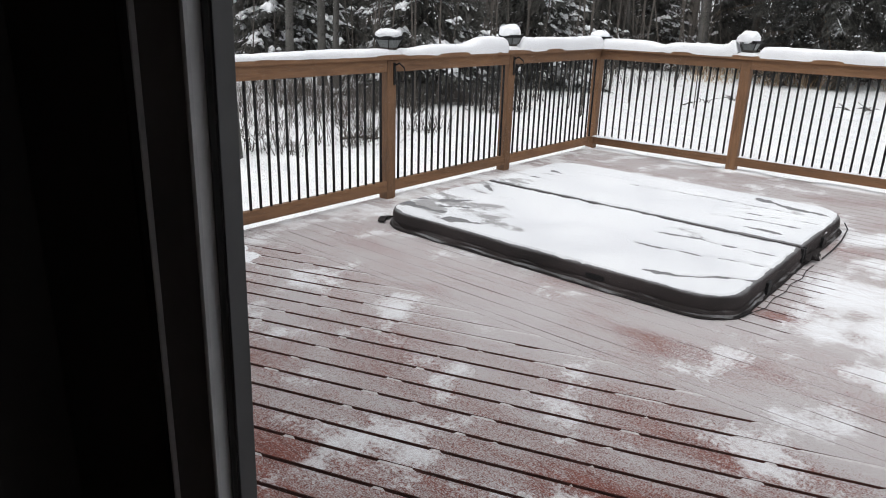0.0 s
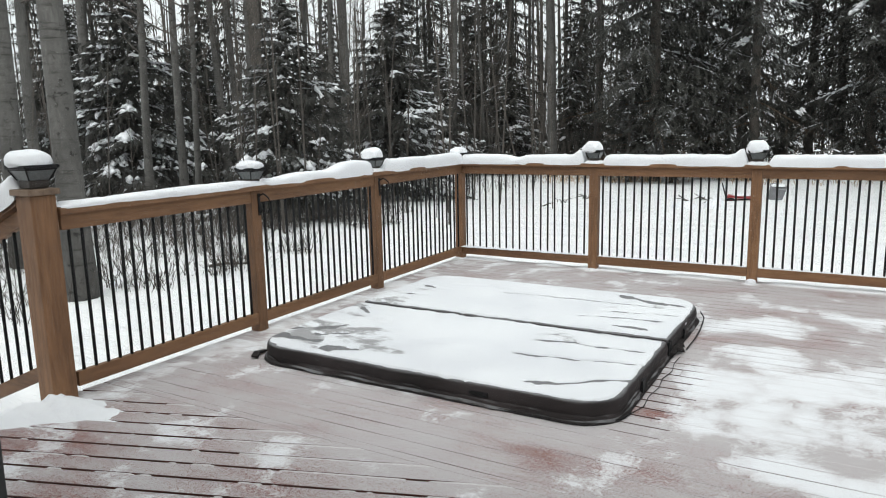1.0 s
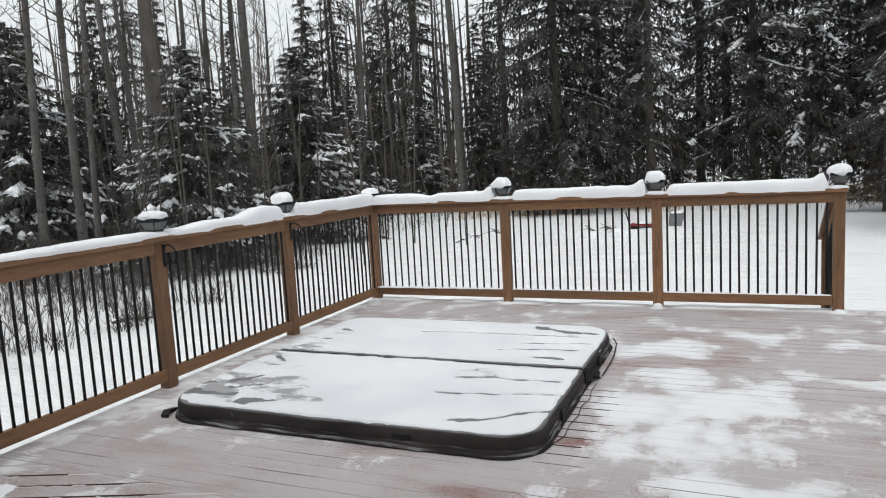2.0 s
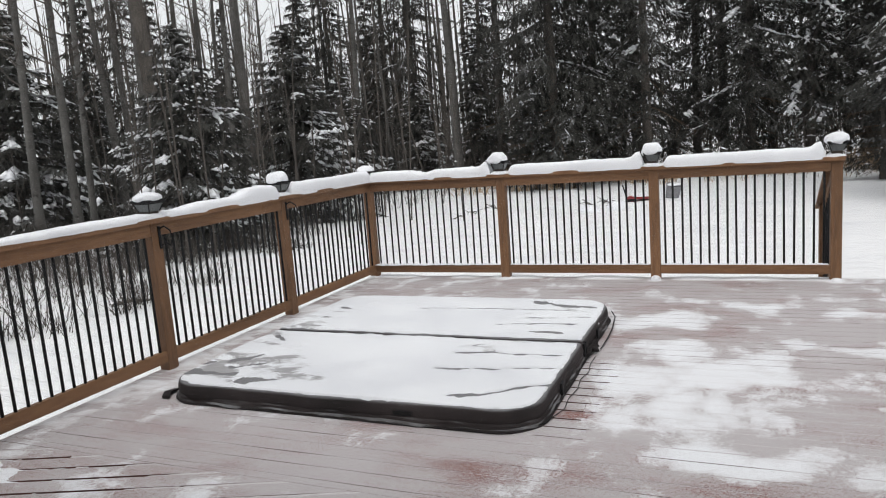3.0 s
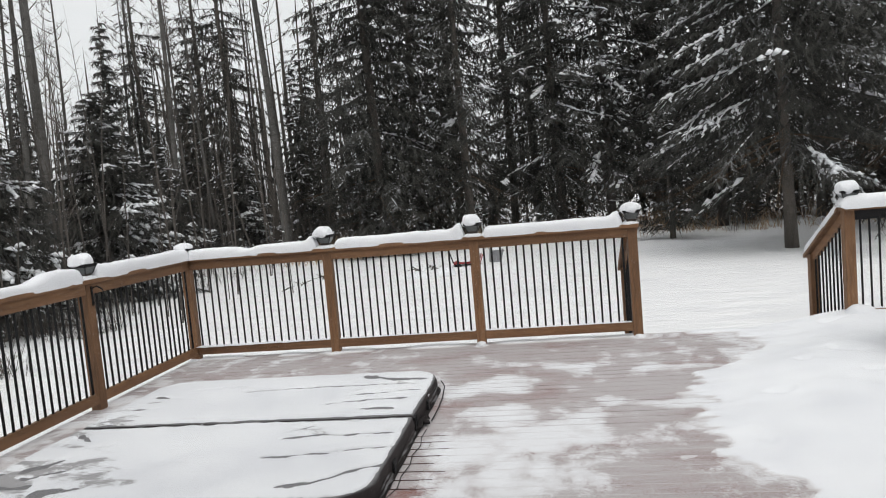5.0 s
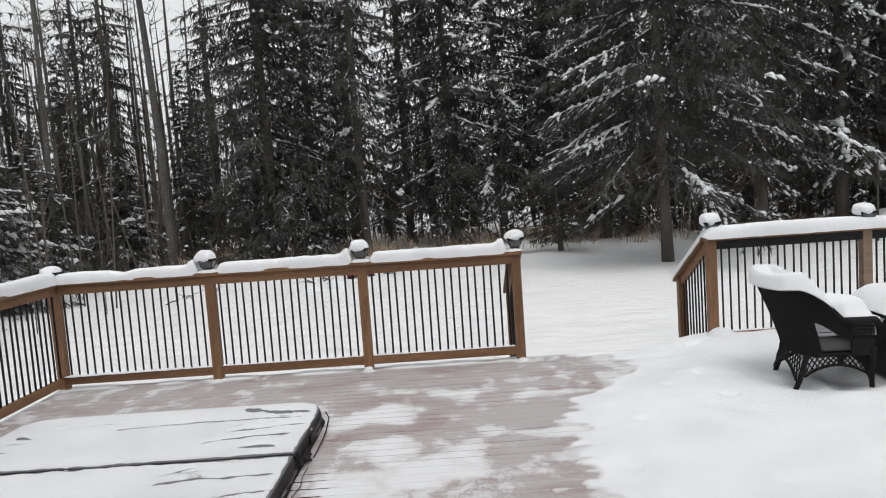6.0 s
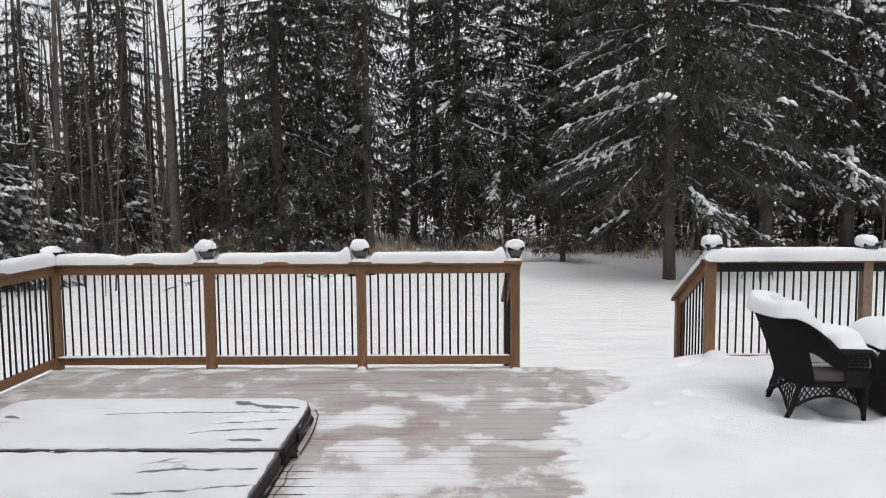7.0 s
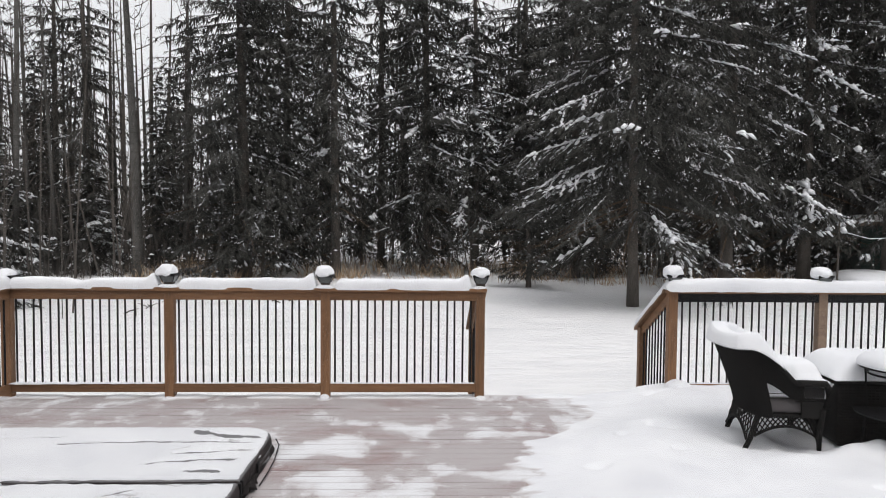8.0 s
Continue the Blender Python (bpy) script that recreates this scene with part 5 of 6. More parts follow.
# leafless saplings crowding the edge of the woods
pv, pf = [], []
for i in range(130):
    b = rw.uniform(-72, -20)
    d = rw.uniform(15, 36)
    x, y, z = polar(b, d)
    if x > -6.0 + 0.3 * y and y < 16:
        continue
    h, lx, ly = rw.uniform(2.5, 9), rw.gauss(0, 0.05), rw.gauss(0, 0.05)
    stem(pv, pf, x, y, z, h, 0.006 + 0.0022 * h, lx, ly)
    for q in range(int(4 + 2.2 * h)):
        t = rw.uniform(0.2, 0.95)
        k = 0.5 * (t * 2) if t < 0.5 else 0.5 + 0.7 * (t - 0.5) * 2
        stem(pv, pf, x + lx * h * k, y + ly * h * k, z + h * t, (1.1 - t) * rw.uniform(0.3, 0.9) + 0.2, 0.007, rw.gauss(0, 0.75), rw.gauss(0, 0.75))
tagged(new("saplings", from_lists("saplings", pv, pf, TWIG)), "thin leafless saplings crowding the edge of the woods", "saplings", kind="stuff")

# brush on the forest floor
bv, bf = [], []
for i in range(5600):
    b = rw.uniform(-76, -15)
    d = 9.4 + 26 * rw.random() ** 1.05
    x, y, z = polar(b, d)
    if (x > -2.9 + 0.25 * y - 1.8 * n2(x, y, 0.5) and y < 12) or (x > -6.5 and y < 21):
        continue
    if n2(x, y, 0.6, 3) + 0.30 < rw.random() * 0.8:
        continue
    if d > 14 and rw.random() < 0.5:
        continue
    h = rw.uniform(0.2, 1.3)
    stem(bv, bf, x, y, z, h, 0.005 + 0.003 * h, rw.gauss(0, 0.28), rw.gauss(0, 0.28))
    if h < 1.6:
        for q in range(6):
            stem(bv, bf, x + rw.gauss(0, 0.15), y + rw.gauss(0, 0.15), z + h * rw.choice((0, 0, 0.3, 0.5)), h * rw.uniform(0.25, 0.8), 0.005, rw.gauss(0, 0.55), rw.gauss(0, 0.55))

# the nearer fringe of the brush, in ragged clumps on the snow
rb = random.Random(91)
for i in range(3600):
    x, y = rb.uniform(-12.5, -4.4), rb.uniform(-2.5, 9.5)
    clump = n2(x, y, 0.55, 6) + 0.6 * n2(x, y, 1.6, 2)
    if x > -5.2 - 0.10 * max(0.0, y) + 1.1 * clump or clump + 0.28 < rb.random() * 0.9:
        continue
    z, h = yard_height(x, y) - 0.02, rb.uniform(0.15, 0.85)
    stem(bv, bf, x, y, z, h, 0.005 + 0.003 * h, rb.gauss(0, 0.32), rb.gauss(0, 0.32))
    for q in range(5):
        stem(bv, bf, x + rb.gauss(0, 0.10), y + rb.gauss(0, 0.10), z + h * rb.choice((0, 0.2, 0.4)), h * rb.uniform(0.25, 0.7), 0.0065, rb.gauss(0, 0.9), rb.gauss(0, 0.9))

gv, gf = [], []
for i in range(15000):
    b = rw.uniform(-22, 42)
    d = rw.uniform(26.5, 38)
    x, y, z = polar(b, d)
    if n2(x, y, 0.45, 8) + 0.5 * n2(x, y, 1.7, 3) + 0.12 < rw.random() * 0.7 + 0.05 * max(0.0, 29 - d):
        continue
    stem(gv, gf, x, y, z, rw.uniform(0.15, 0.85), 0.014, rw.gauss(0, 0.6), rw.gauss(0, 0.6))
tagged(new("dry_grass", from_lists("dry_grass", gv, gf, GRASS)), "tan dry grass and weeds along the edge of the woods", "grass", kind="stuff")

# snow caught on the low brush under the spruces
cv, cf = [], []
for i in range(1700):
    x, y, z = polar(rw.uniform(-22, 42), rw.uniform(26.5, 36))
    if n2(x, y, 0.5, 14) + 0.35 < rw.random():
        continue
    r = rw.uniform(0.02, 0.09)
    blob(rw, cv, cf, (x, y, z + rw.uniform(0.1, 1.3)), r * rw.uniform(1.0, 2.4), r, r * 0.6, rw.uniform(0, 6.3), rw.gauss(0, 0.4))
    stem(bv, bf, x, y, z, rw.uniform(0.4, 1.3), 0.008, rw.gauss(0, 0.3), rw.gauss(0, 0.3))
tagged(new("brush_snow", from_lists("brush_snow", cv, cf, SNOW)), "clots of snow caught on low brush under the spruces", "snow", kind="stuff")

tagged(new("brush", from_lists("brush", bv, bf, TWIG)), "leafless brush and thin saplings standing in the snow", "brush", kind="stuff")

# ---- patio furniture ----
def weave(bm, fn, nu, nv, r, keep=None):
    """Crossing round canes over a surface fn(u, v)."""
    for i in range(nu + 1):
        tube(bm, [fn(i / nu, k / 10) for k in range(11)], r, 4, False)
    for j in range(nv + 1):
        tube(bm, [fn(k / 10, j / nv) for k in range(11)], r, 4, False)


def lattice(bm, fn, n, m, r):
    """Slanting open lattice over a surface fn(u, v)."""
    for i in range(n):
        a, b = i / n, (i + 1) / n
        for j in range(m):
            c, d = j / m, (j + 1) / m
            tube(bm, [fn(a, c), fn((a + b) / 2, (c + d) / 2), fn(b, d)], r, 4, False)
            tube(bm, [fn(a, d), fn((a + b) / 2, (c + d) / 2), fn(b, c)], r, 4, False)


def sheet(fn, nu, nv, thick):
    """A closed shell over fn(u, v)."""
    bm = bmesh.new()
    top = [[bm.verts.new(fn(i / nu, j / nv)) for j in range(nv + 1)] for i in range(nu + 1)]
    for i in range(nu):
        for j in range(nv):
            bm.faces.new((top[i][j], top[i + 1][j], top[i + 1][j + 1], top[i][j + 1]))
    bmesh.ops.recalc_face_normals(bm, faces=bm.faces[:])
    bmesh.ops.solidify(bm, geom=bm.faces[:], thickness=thick)
    return bm


def wicker_chair(label):
    """A barrel-backed wicker armchair: local +x is the way it faces."""
    c = thing("wicker_armchair", label, "chair", "wicker seats on the deck")
    bk = part("backrest", sheet(lambda u, v: shell(0.31 + 0.38 * u, v), 18, 12, 0.022), WICKER, c, "tall flared woven backrest", True)
    bm = bmesh.new()
    weave(bm, lambda u, v: shell(0.31 + 0.38 * u, v, 0.006), 40, 34, 0.0045)
    part("weave", bm, WICKER, bk)
    part("rim", tube(bmesh.new(), [shell(k / 40, 1.0, 0.004) for k in range(41)], 0.021, 8), WICKER, bk, "braided rim running down into the arms", True)
    for s in (0, 1):
        side = (lambda u: u) if not s else (lambda u: 1 - u)
        sy = -1 if not s else 1
        wing = part("wing", sheet(lambda u, v: shell(side(0.13 + 0.18 * u), 0.52 + 0.48 * v), 10, 7, 0.02), WICKER, c, "", True)
        bm = bmesh.new()
        weave(bm, lambda u, v: shell(side(0.13 + 0.18 * u), 0.52 + 0.48 * v, 0.006), 16, 14, 0.0045)
        part("weave", bm, WICKER, wing)
        bm = bmesh.new()
        lattice(bm, lambda u, v: shell(side(0.005 + 0.125 * u), 0.50 + 0.40 * v), 9, 2, 0.0055)
        part("arm_lattice", bm, WICKER, c, "open lattice under the arm")
        part("side_panel", sheet(lambda u, v: shell(side(0.005 + 0.13 * u), 0.48 * v), 6, 4, 0.02), WICKER, c)
        part("arm", tube(bmesh.new(), [shell(side(0.17 * (1 - k / 6)), 1.0) + Vector((0, 0, 0.004)) for k in range(7)] + [Vector((0.325, sy * CW, 0.57)), Vector((0.315, sy * CW, 0.42))], 0.029, 8), WICKER, c, "rolled wicker arm", True)
        # posts run from the feet up into the frame
        part("rear_leg", tube(bmesh.new(), [(-0.30, sy * 0.235, 0.0), (-0.235, sy * 0.24, 0.15), (-0.185, sy * 0.245, 0.33), (-0.21, sy * 0.262, 0.6), (-0.27, sy * 0.28, 0.80)], [0.020, 0.021, 0.024, 0.02, 0.016], 8), WICKER, c, "splayed rear leg", True)
        part("front_leg", tube(bmesh.new(), [(0.285, sy * 0.26, 0.0), (0.275, sy * 0.265, 0.18), (0.29, sy * 0.28, 0.40)], [0.022, 0.024, 0.03], 8), WICKER, c, "", True)
        bm = bmesh.new()
        arch = lambda u, v: Vector((-0.21 + 0.48 * u, sy * 0.25, 0.17 + 0.16 * v + 0.085 * (1 - (2 * u - 1) ** 2) * (1 - v)))
        lattice(bm, arch, 12, 2, 0.0055)
        part("apron", bm, WICKER, c, "open lattice apron")
        part("brace", tube(bmesh.new(), [arch(k / 10, 0) for k in range(11)], 0.011, 6), WICKER, c)
    for x, name in ((-0.215, "apron"), (0.275, "apron")):
        bm = bmesh.new()
        arch = lambda u, v: Vector((x - 0.05 * (1 - v) * (1 if x < 0 else 0), (2 * u - 1) * 0.24, 0.14 + 0.19 * v + 0.12 * (1 - (2 * u - 1) ** 2) * (1 - v)))
        lattice(bm, arch, 11, 2, 0.0055)
        part(name, bm, WICKER, c)
        part("brace", tube(bmesh.new(), [arch(k / 10, 0) for k in range(11)], 0.011, 6), WICKER, c)
    part("seat", boxed(-0.20, 0.30, -CW + 0.02, CW - 0.02, 0.325, 0.355, 0.012), WICKER, c)
    part("cushion", boxed(-0.19, 0.29, -CW + 0.035, CW - 0.035, 0.356, 0.47, 0.035), CUSHION, c, "grey seat cushion", True)
    part("cushion", leaned(boxed(-0.03, 0.06, -CW + 0.06, CW - 0.06, 0.46, 0.70, 0.035), -0.20, 0.35), CUSHION, c, "grey back cushion", True)
    return c


CW = 0.29


def leaned(bm, x, slope):
    """Lean a part back with its height."""
    for v in bm.verts:
        v.co.x += x - slope * (v.co.z - 0.47)
    return bm


def shell(u, v, out=0.0):
    """The barrel of the chair: u runs from the near arm round the back to the far arm, v from the seat up to the rim."""
    if u < 0.35:
        x, y, nx, ny = 0.30 - 0.44 * u / 0.35, -CW, 0.0, -1.0
    elif u > 0.65:
        x, y, nx, ny = 0.30 - 0.44 * (1 - u) / 0.35, CW, 0.0, 1.0
    else:
        a = (u - 0.35) / 0.30 * math.pi
        x, y, nx, ny = -0.14 - 0.10 * math.sin(a), -CW * math.cos(a), -math.sin(a), -math.cos(a)
    r = sstep(0.06, -0.17, x)
    z = 0.335 + v * (0.265 + 0.275 * sstep(0.09, -0.11, x))
    return Vector((x - 0.19 * r * v ** 1.2 + nx * out, y * (1 + 0.10 * r * v) + ny * out, z))


def snow_lump(fn, nu, nv, name, label):
    """A closed bank of snow: fn(u, v) gives the top point and its thickness."""
    verts, faces = [], []
    w = nv + 1
    for low in (0, 1):
        for i in range(nu + 1):
            for j in range(nv + 1):
                p, h = fn(i / nu, j / nv)
                edge = min(i, nu - i) / nu, min(j, nv - j) / nv
                k = min(1.0, (edge[0] * 7) ** 0.5) * min(1.0, (edge[1] * 5) ** 0.5)
                verts.append((p[0], p[1], p[2] + (h * k if not low else -0.005)))
    o = (nu + 1) * w
    for i in range(nu):
        for j in range(nv):
            q = (i * w + j, (i + 1) * w + j, (i + 1) * w + j + 1, i * w + j + 1)
            faces += [q, tuple(o + v for v in q[::-1])]
    ob = new(name, from_lists(name, verts, faces, SNOW, True))
    return tagged(ob, label, "snow", kind="stuff")


chair = wicker_chair("black wicker armchair heaped with snow, standing in deck snow")
CHM = pose(6.60, -1.53, 0.015, 0, 0, -6) @ Matrix.Scale(0.94, 4)
chair.matrix_basis = CHM


def on_chair(p):
    return CHM @ Vector(p)


def rim_snow(u, v):
    """A bank along the rim: over the back and down the wings."""
    p = shell(0.235 + 0.53 * u, 1.0)
    q = 2 * v - 1
    r = sstep(0.10, -0.15, p.x)
    cx, cy = -0.10, 0.0
    d = Vector((p.x - cx, p.y - cy, 0)).normalized()
    p = p + d * ((0.045 + 0.045 * r) * q - 0.012 - 0.022 * r) + Vector((0, 0, 0.012 - 0.012 * q * q))
    return on_chair(p), (0.045 + 0.050 * r) * (1 + 0.12 * math.sin(11 * u))


snow_lump(rim_snow, 44, 10, "chair_snow", "rounded snow bank on the back of the wicker armchair")


def seat_heap(u, v):
    q = 2 * v - 1
    x = -0.33 + 0.69 * u
    half = 0.235 + 0.07 * sstep(0.0, 0.12, x)
    base = 0.47 + 0.145 * sstep(0.20, 0.30, abs(q * half)) + max(0.0, 2.6 * (-0.19 - x))
    top = 0.735 + 0.25 * sstep(-0.03, -0.27, x) - 0.05 * q * q + 0.012 * math.sin(9 * u + 4 * v)
    return on_chair((x, q * half, base)), max(0.06, top - base)


snow_lump(seat_heap, 30, 22, "chair_snow", "thick snow heaped on the seat and arms of the armchair")

seat2 = thing("wicker_ottoman", "black wicker ottoman chest heaped with snow beside the armchair", "ottoman", "wicker seats on the deck")
part("body", boxed(-0.42, 0.42, -0.30, 0.30, 0.10, 0.57, 0.05), WICKER, seat2, "", True)
part("lid", boxed(-0.44, 0.44, -0.32, 0.32, 0.572, 0.60, 0.02), WICKER, seat2)
bm = bmesh.new()
for k in range(22):
    z = 0.12 + 0.02 * k
    tube(bm, [(-0.424, -0.304, z), (0.424, -0.304, z)], 0.006, 5, False)
for k in range(30):
    x = -0.41 + 0.028 * k
    tube(bm, [(x, -0.306, 0.11), (x, -0.306, 0.56)], 0.004, 4, False)
part("weave", bm, WICKER, seat2)
for x in (-0.36, 0.36):
    for y in (-0.25, 0.25):
        part("foot", tube(bmesh.new(), [(x, y, 0.12), (x * 1.02, y * 1.02, 0.0)], [0.03, 0.026], 8), WICKER, seat2)
seat2.matrix_basis = pose(7.43, -1.50, 0.0, 0, 0, -4)
snow_lump(lambda u, v: (pose(7.43, -1.50, 0.0, 0, 0, -4) @ Vector(((2 * u - 1) * 0.46, (2 * v - 1) * 0.33, 0.602)), 0.135 + 0.015 * math.sin(5 * u)), 24, 14, "ottoman_snow", "thick snow heaped on the wicker ottoman")


def small_table(label, at, r, h, ring):
    t = thing("side_table", label, "table", "small metal tables")
    bm = bmesh.new()
    bmesh.ops.create_cone(bm, cap_ends=True, segments=32, radius1=r, radius2=r, depth=0.012)
    bmesh.ops.translate(bm, vec=(0, 0, h), verts=bm.verts[:])
    part("tabletop", bm, BLACK, t)
    pts = [(r * math.cos(2 * math.pi * k / 28), r * math.sin(2 * math.pi * k / 28), h) for k in range(29)]
    part("rim", tube(bmesh.new(), pts, 0.011, 6, False), BLACK, t)
    pts = [(0.8 * r * math.cos(2 * math.pi * k / 28), 0.8 * r * math.sin(2 * math.pi * k / 28), ring) for k in range(29)]
    part("ring", tube(bmesh.new(), pts, 0.008, 6, False), BLACK, t)
    for k in range(4):
        a = math.pi / 4 + math.pi / 2 * k
        c, s = math.cos(a), math.sin(a)
        part("leg", tube(bmesh.new(), [(0.86 * r * c, 0.86 * r * s, h - 0.01), (0.8 * r * c, 0.8 * r * s, h * 0.55), (0.95 * r * c, 0.95 * r * s, 0.0)], 0.011, 6), BLACK, t)
    t.location = at
    return t


def round_snow(at, r, h, name, label):
    bm = bmesh.new()
    b = bmesh.ops.create_icosphere(bm, subdivisions=4, radius=1.0)
    for v in b["verts"]:
        c = v.co
        z = h * c.z ** 0.8 if c.z > 0 else 0.01 * c.z
        q = 1 + 0.05 * noise.noise(c * 2 + Vector((at[0], 0, 0)))
        k = (1 - abs(c.z) ** 3) if c.z > 0 else 1
        c.x, c.y, c.z = r * q * math.copysign(abs(c.x) ** 0.9, c.x), r * q * math.copysign(abs(c.y) ** 0.9, c.y), z * q
    ob = part(name, bm, SNOW, None, "", True)
    ob.location = at
    return tagged(ob, label, "snow", kind="stuff")


stand = small_table("two-tier round black metal stand capped with snow by the ottoman", (7.31, -1.96, 0.0), 0.25, 0.735, 0.685)
bm = bmesh.new()
bmesh.ops.create_cone(bm, cap_ends=True, segments=32, radius1=0.27, radius2=0.28, depth=0.014)
bmesh.ops.translate(bm, vec=(0, 0, 0.40), verts=bm.verts[:])
part("lower_tray", bm, BLACK, stand)
round_snow((7.31, -1.96, 0.743), 0.262, 0.115, "table_snow", "round cap of snow on the metal stand")

# ---- things left out in the yard ----
def yz(x, y):
    return yard_height(x, y)


barrow = thing("garden_cart", "red steel garden cart frame half buried in yard snow", "cart")
for y in (-0.22, 0.22):
    part("side_bar", tube(bmesh.new(), [(-0.5, y, 0.30), (0.45, y, 0.28), (0.55, y, 0.55)], 0.025, 6), RED, barrow)
for x in (-0.45, 0.0, 0.42):
    part("cross_bar", tube(bmesh.new(), [(x, -0.22, 0.29), (x, 0.22, 0.29)], 0.025, 6), RED, barrow)
part("tray", boxed(-0.42, 0.36, -0.2, 0.2, 0.30, 0.36, 0.01), RED, barrow)
for x in (-0.35, 0.35):
    for y in (-0.26, 0.26):
        w = part("wheel", tube(bmesh.new(), [(x, y - 0.03, 0.15), (x, y + 0.03, 0.15)], 0.15, 14), BLACK, barrow)
        part("hub", tube(bmesh.new(), [(x, y - 0.036, 0.15), (x, y + 0.036, 0.15)], 0.06, 10), RED, w, "red steel hub")
part("handle", tube(bmesh.new(), [(-0.5, -0.15, 0.32), (-0.62, -0.1, 0.75), (-0.62, 0.1, 0.75), (-0.5, 0.15, 0.32)], 0.018, 6), BLACK, barrow)
barrow.matrix_basis = pose(1.12, 14.3, yz(1.12, 14.3) - 0.16, 0, 0, 12) @ Matrix.Scale(0.85, 4)
round_snow((1.10, 14.3, yz(1.1, 14.3) + 0.14), 0.26, 0.06, "cart_snow", "snow lying on the red garden cart")

bin1 = thing("tub", "grey plastic tub tilted in the yard snow", "tub")
bm = bmesh.new()
bmesh.ops.create_cone(bm, cap_ends=True, segments=18, radius1=0.24, radius2=0.30, depth=0.62)
bmesh.ops.translate(bm, vec=(0, 0, 0.3), verts=bm.verts[:])
part("body", bm, GREYBOX, bin1)
part("rim", tube(bmesh.new(), [(0.305 * math.cos(2 * math.pi * k / 18), 0.305 * math.sin(2 * math.pi * k / 18), 0.61) for k in range(19)], 0.02, 6, False), GREYBOX, bin1)
bin1.matrix_basis = pose(1.93, 14.6, yz(1.93, 14.6) - 0.05, 14, 12, 0) @ Matrix.Scale(0.72, 4)
round_snow((2.0, 14.53, yz(1.9, 14.6) + 0.37), 0.19, 0.07, "tub_snow", "snow heaped in the grey tub")
for x, y, n in ((-3.4, 12.2, 5), (-3.0, 13.4, 7), (0.55, 13.0, 4), (-3.5, 11.1, 3), (0.2, 14.0, 7), (-0.25, 13.7, 4)):
    pile = thing("fallen_branches", "few dark fallen branches poking out of the snow", "branches", "fallen branches in the yard")
    rb = random.Random(int(x * 100))
    for k in range(n):
        a, L = rb.uniform(0, 6.28), rb.uniform(0.25, 0.7)
        part("stick", tube(bmesh.new(), [(rb.uniform(-0.3, 0.3), rb.uniform(-0.3, 0.3), -0.05), (0.5 * L * math.cos(a), 0.5 * L * math.sin(a), 0.14), (L * math.cos(a), L * math.sin(a), rb.uniform(0.05, 0.3))], [0.025, 0.018, 0.01], 5), TWIG, pile)
    pile.matrix_basis = pose(x, y, yz(x, y)) @ Matrix.Scale(0.6, 4)
log = thing("fallen_branch", "dark fallen branch lying on the snow beside the deck", "branch")
part("limb", tube(bmesh.new(), [(-0.65, -0.45, 0.03), (-0.2, -0.1, 0.10), (0.25, 0.15, 0.08), (0.7, 0.5, 0.16)], [0.05, 0.045, 0.035, 0.02], 7), BARK, log)
part("twig", tube(bmesh.new(), [(0.0, 0.0, 0.09), (0.1, 0.35, 0.2), (0.05, 0.6, 0.32)], [0.02, 0.014, 0.006], 5), BARK, log)
log.matrix_basis = pose(-4.95, 1.25, yz(-4.95, 1.25), 0, 0, 0) @ Matrix.Scale(0.5, 4)
round_snow((0.0, 12.15, yz(0.0, 12.1) - 0.02), 0.32, 0.20, "snow_mound", "small mound of snow over a buried yard thing")
round_snow((0.75, 12.3, yz(0.7, 12.3) - 0.02), 0.28, 0.28, "snow_mound", "small mound of snow over a buried yard thing")



def newel_drift(x, y):
    h = 0.075 * math.exp(-(((x - 0.05) / 0.16) ** 2 + ((y + 4.80) / 0.12) ** 2)) + 0.05 * math.exp(-(((x - 0.22) / 0.18) ** 2 + ((y + 4.68) / 0.09) ** 2))
    h += 0.05 * math.exp(-(((x + 0.02) / 0.12) ** 2 + ((y + 4.95) / 0.10) ** 2))
    h *= 1 + 0.5 * n2(x, y, 9) + 0.35 * n2(x, y, 22, 3)
    return h - 0.014 + 0.012 * n2(x, y, 6, 8)


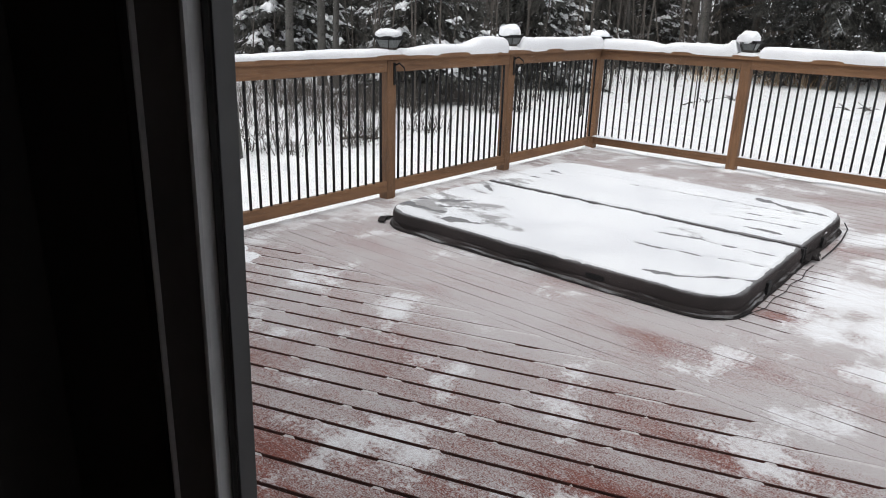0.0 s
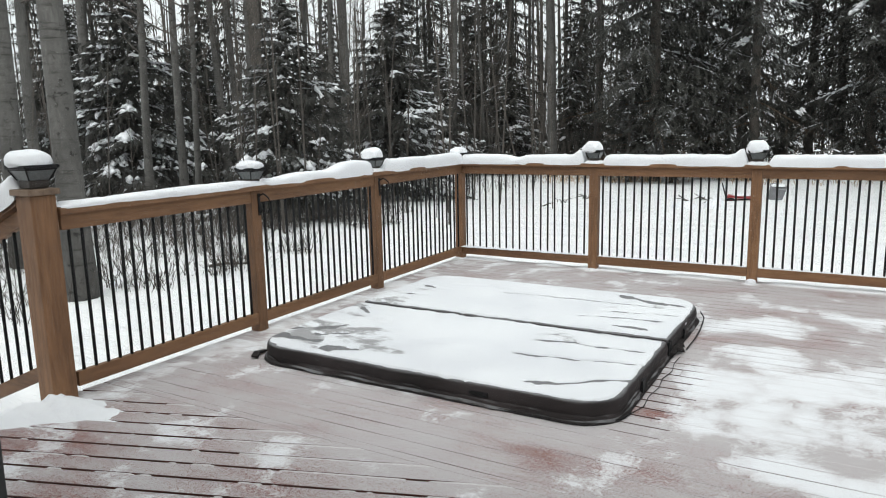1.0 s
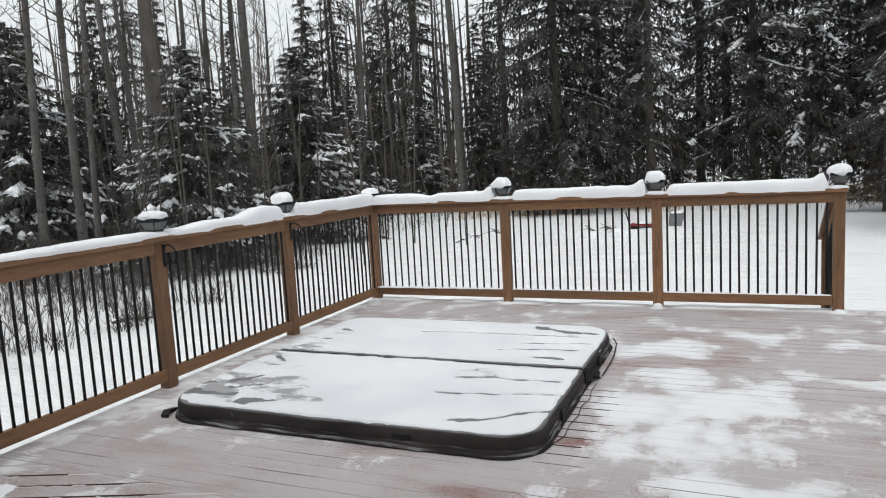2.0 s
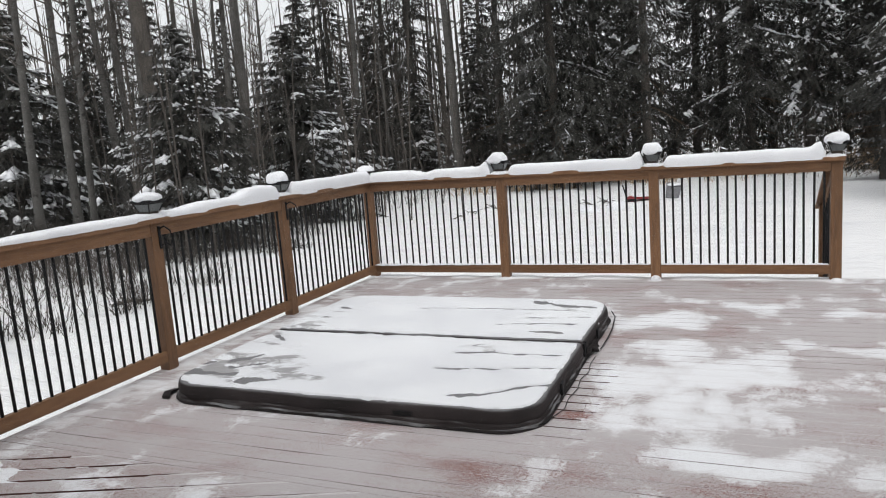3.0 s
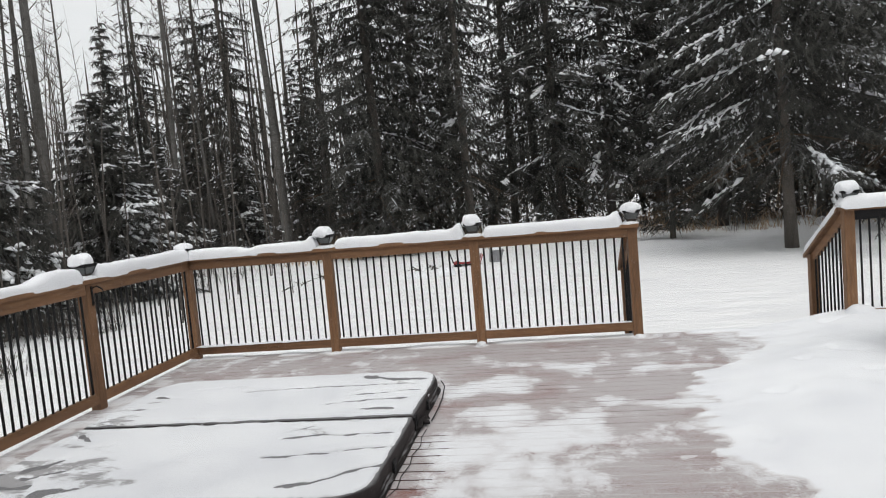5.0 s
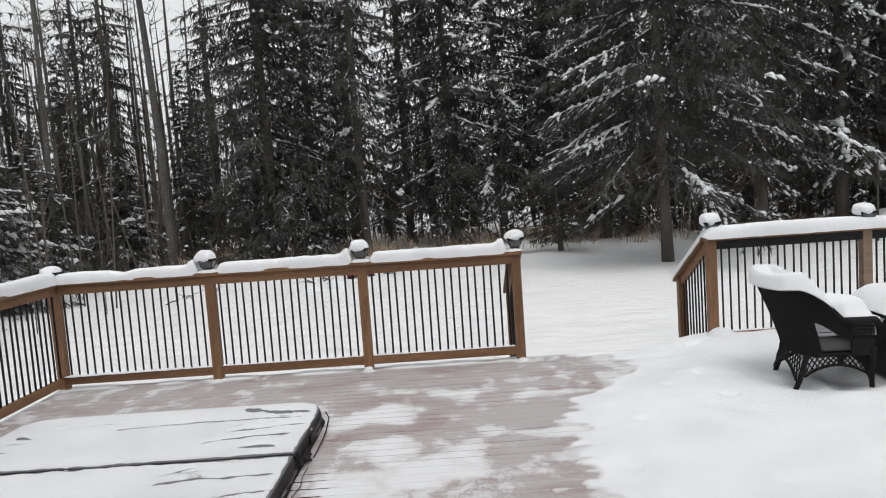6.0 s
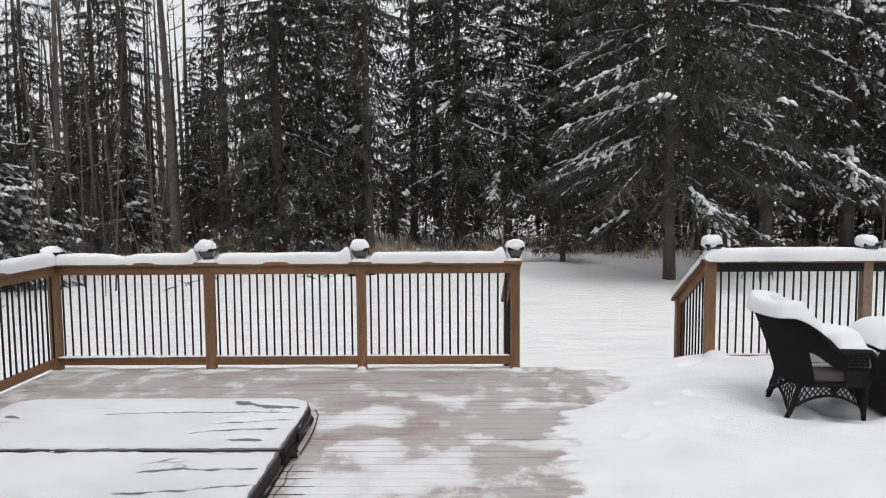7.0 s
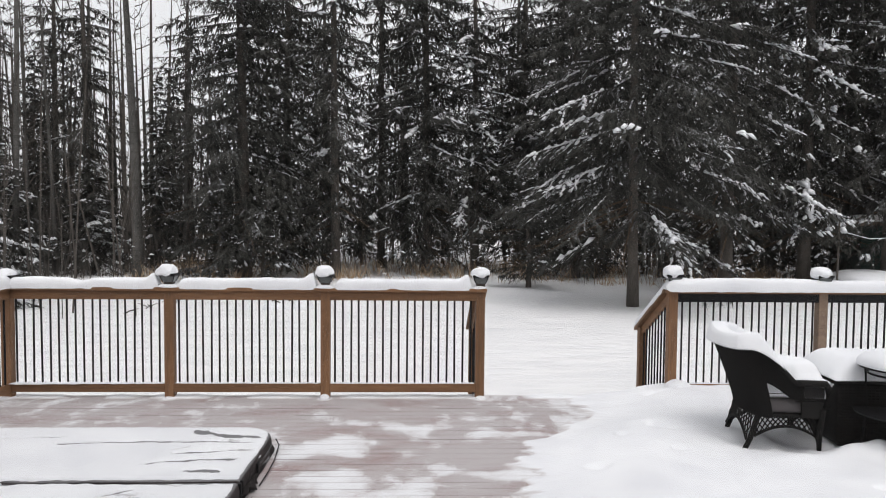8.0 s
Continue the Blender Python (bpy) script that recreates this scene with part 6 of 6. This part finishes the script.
tagged(new("snow_mound", height_sheet("snow_mound", -0.088, 0.72, -5.2, -4.42, 0.014, newel_drift, SNOW)), "rough little drift of snow at the foot of the newel post", "snow", kind="stuff")
for x, y, r, h in ((1.50, -0.03, 0.045, 0.02), (2.99, -0.03, 0.05, 0.05), (4.50, -0.03, 0.05, 0.035), (6.44, -0.05, 0.16, 0.20), (7.9, -0.03, 0.12, 0.16)):
    round_snow((x, y, -0.004), r, h, "snow_mound", "small drift of snow at the foot of a railing post")

# at the edge of the woods beyond the patio chairs
shed = thing("shed", "dark green shed standing back among the spruces", "shed")
part("wall", boxed(-2.2, 2.2, -1.5, 1.5, -0.3, 2.3, 0.01), GREEN, shed)
for k in range(12):
    part("board", boxed(-2.2, 2.2, -1.53, -1.501, 0.0 + 0.19 * k, 0.17 + 0.19 * k, 0.006), GREEN, shed)
part("roof", boxed(-2.4, 2.4, -1.8, 1.8, 2.31, 2.45, 0.02), OLD, shed)
part("roof_snow", boxed(-2.4, 2.4, -1.8, 1.8, 2.455, 2.7, 0.1), SNOW, shed, "thick snow on the roof", True)
px, py, pz = polar(35.6, 31)
shed.matrix_basis = pose(px, py, pz, 0, 0, -12)
trailer = thing("utility_trailer", "low trailer buried under smooth snow beside the shed", "trailer")
part("bed", boxed(-1.1, 1.1, -0.6, 0.6, 0.35, 0.6, 0.03), GREYBOX, trailer)
for x in (-0.45, 0.45):
    w = part("wheel", tube(bmesh.new(), [(x, -0.72, 0.25), (x, -0.61, 0.25)], 0.27, 16), BLACK, trailer)
    part("hub", tube(bmesh.new(), [(x, -0.73, 0.25), (x, -0.60, 0.25)], 0.12, 12), GREYBOX, w, "grey steel hub")
px, py, pz = polar(33.2, 27)
trailer.matrix_basis = pose(px, py, pz, 0, 0, -8)
round_snow((px, py, pz + 0.58), 1.1, 0.34, "trailer_snow", "smooth snow heaped on the low trailer")
pole = thing("yard_pole", "slim grey wooden pole with a slack line", "pole")
part("shaft", tube(bmesh.new(), [(0, 0, -0.2), (0.02, 0, 1.5), (0.03, 0, 2.9)], [0.035, 0.032, 0.028], 8), TWIG, pole)
part("line", tube(bmesh.new(), [(0.03, 0, 2.2), (1.2, 0.3, 1.95), (2.4, 0.6, 2.0), (3.5, 0.9, 2.3)], 0.012, 5), SNOW, pole, "slack line coated with snow")
px, py, pz = polar(31.4, 25)
pole.location = (px, py, pz)
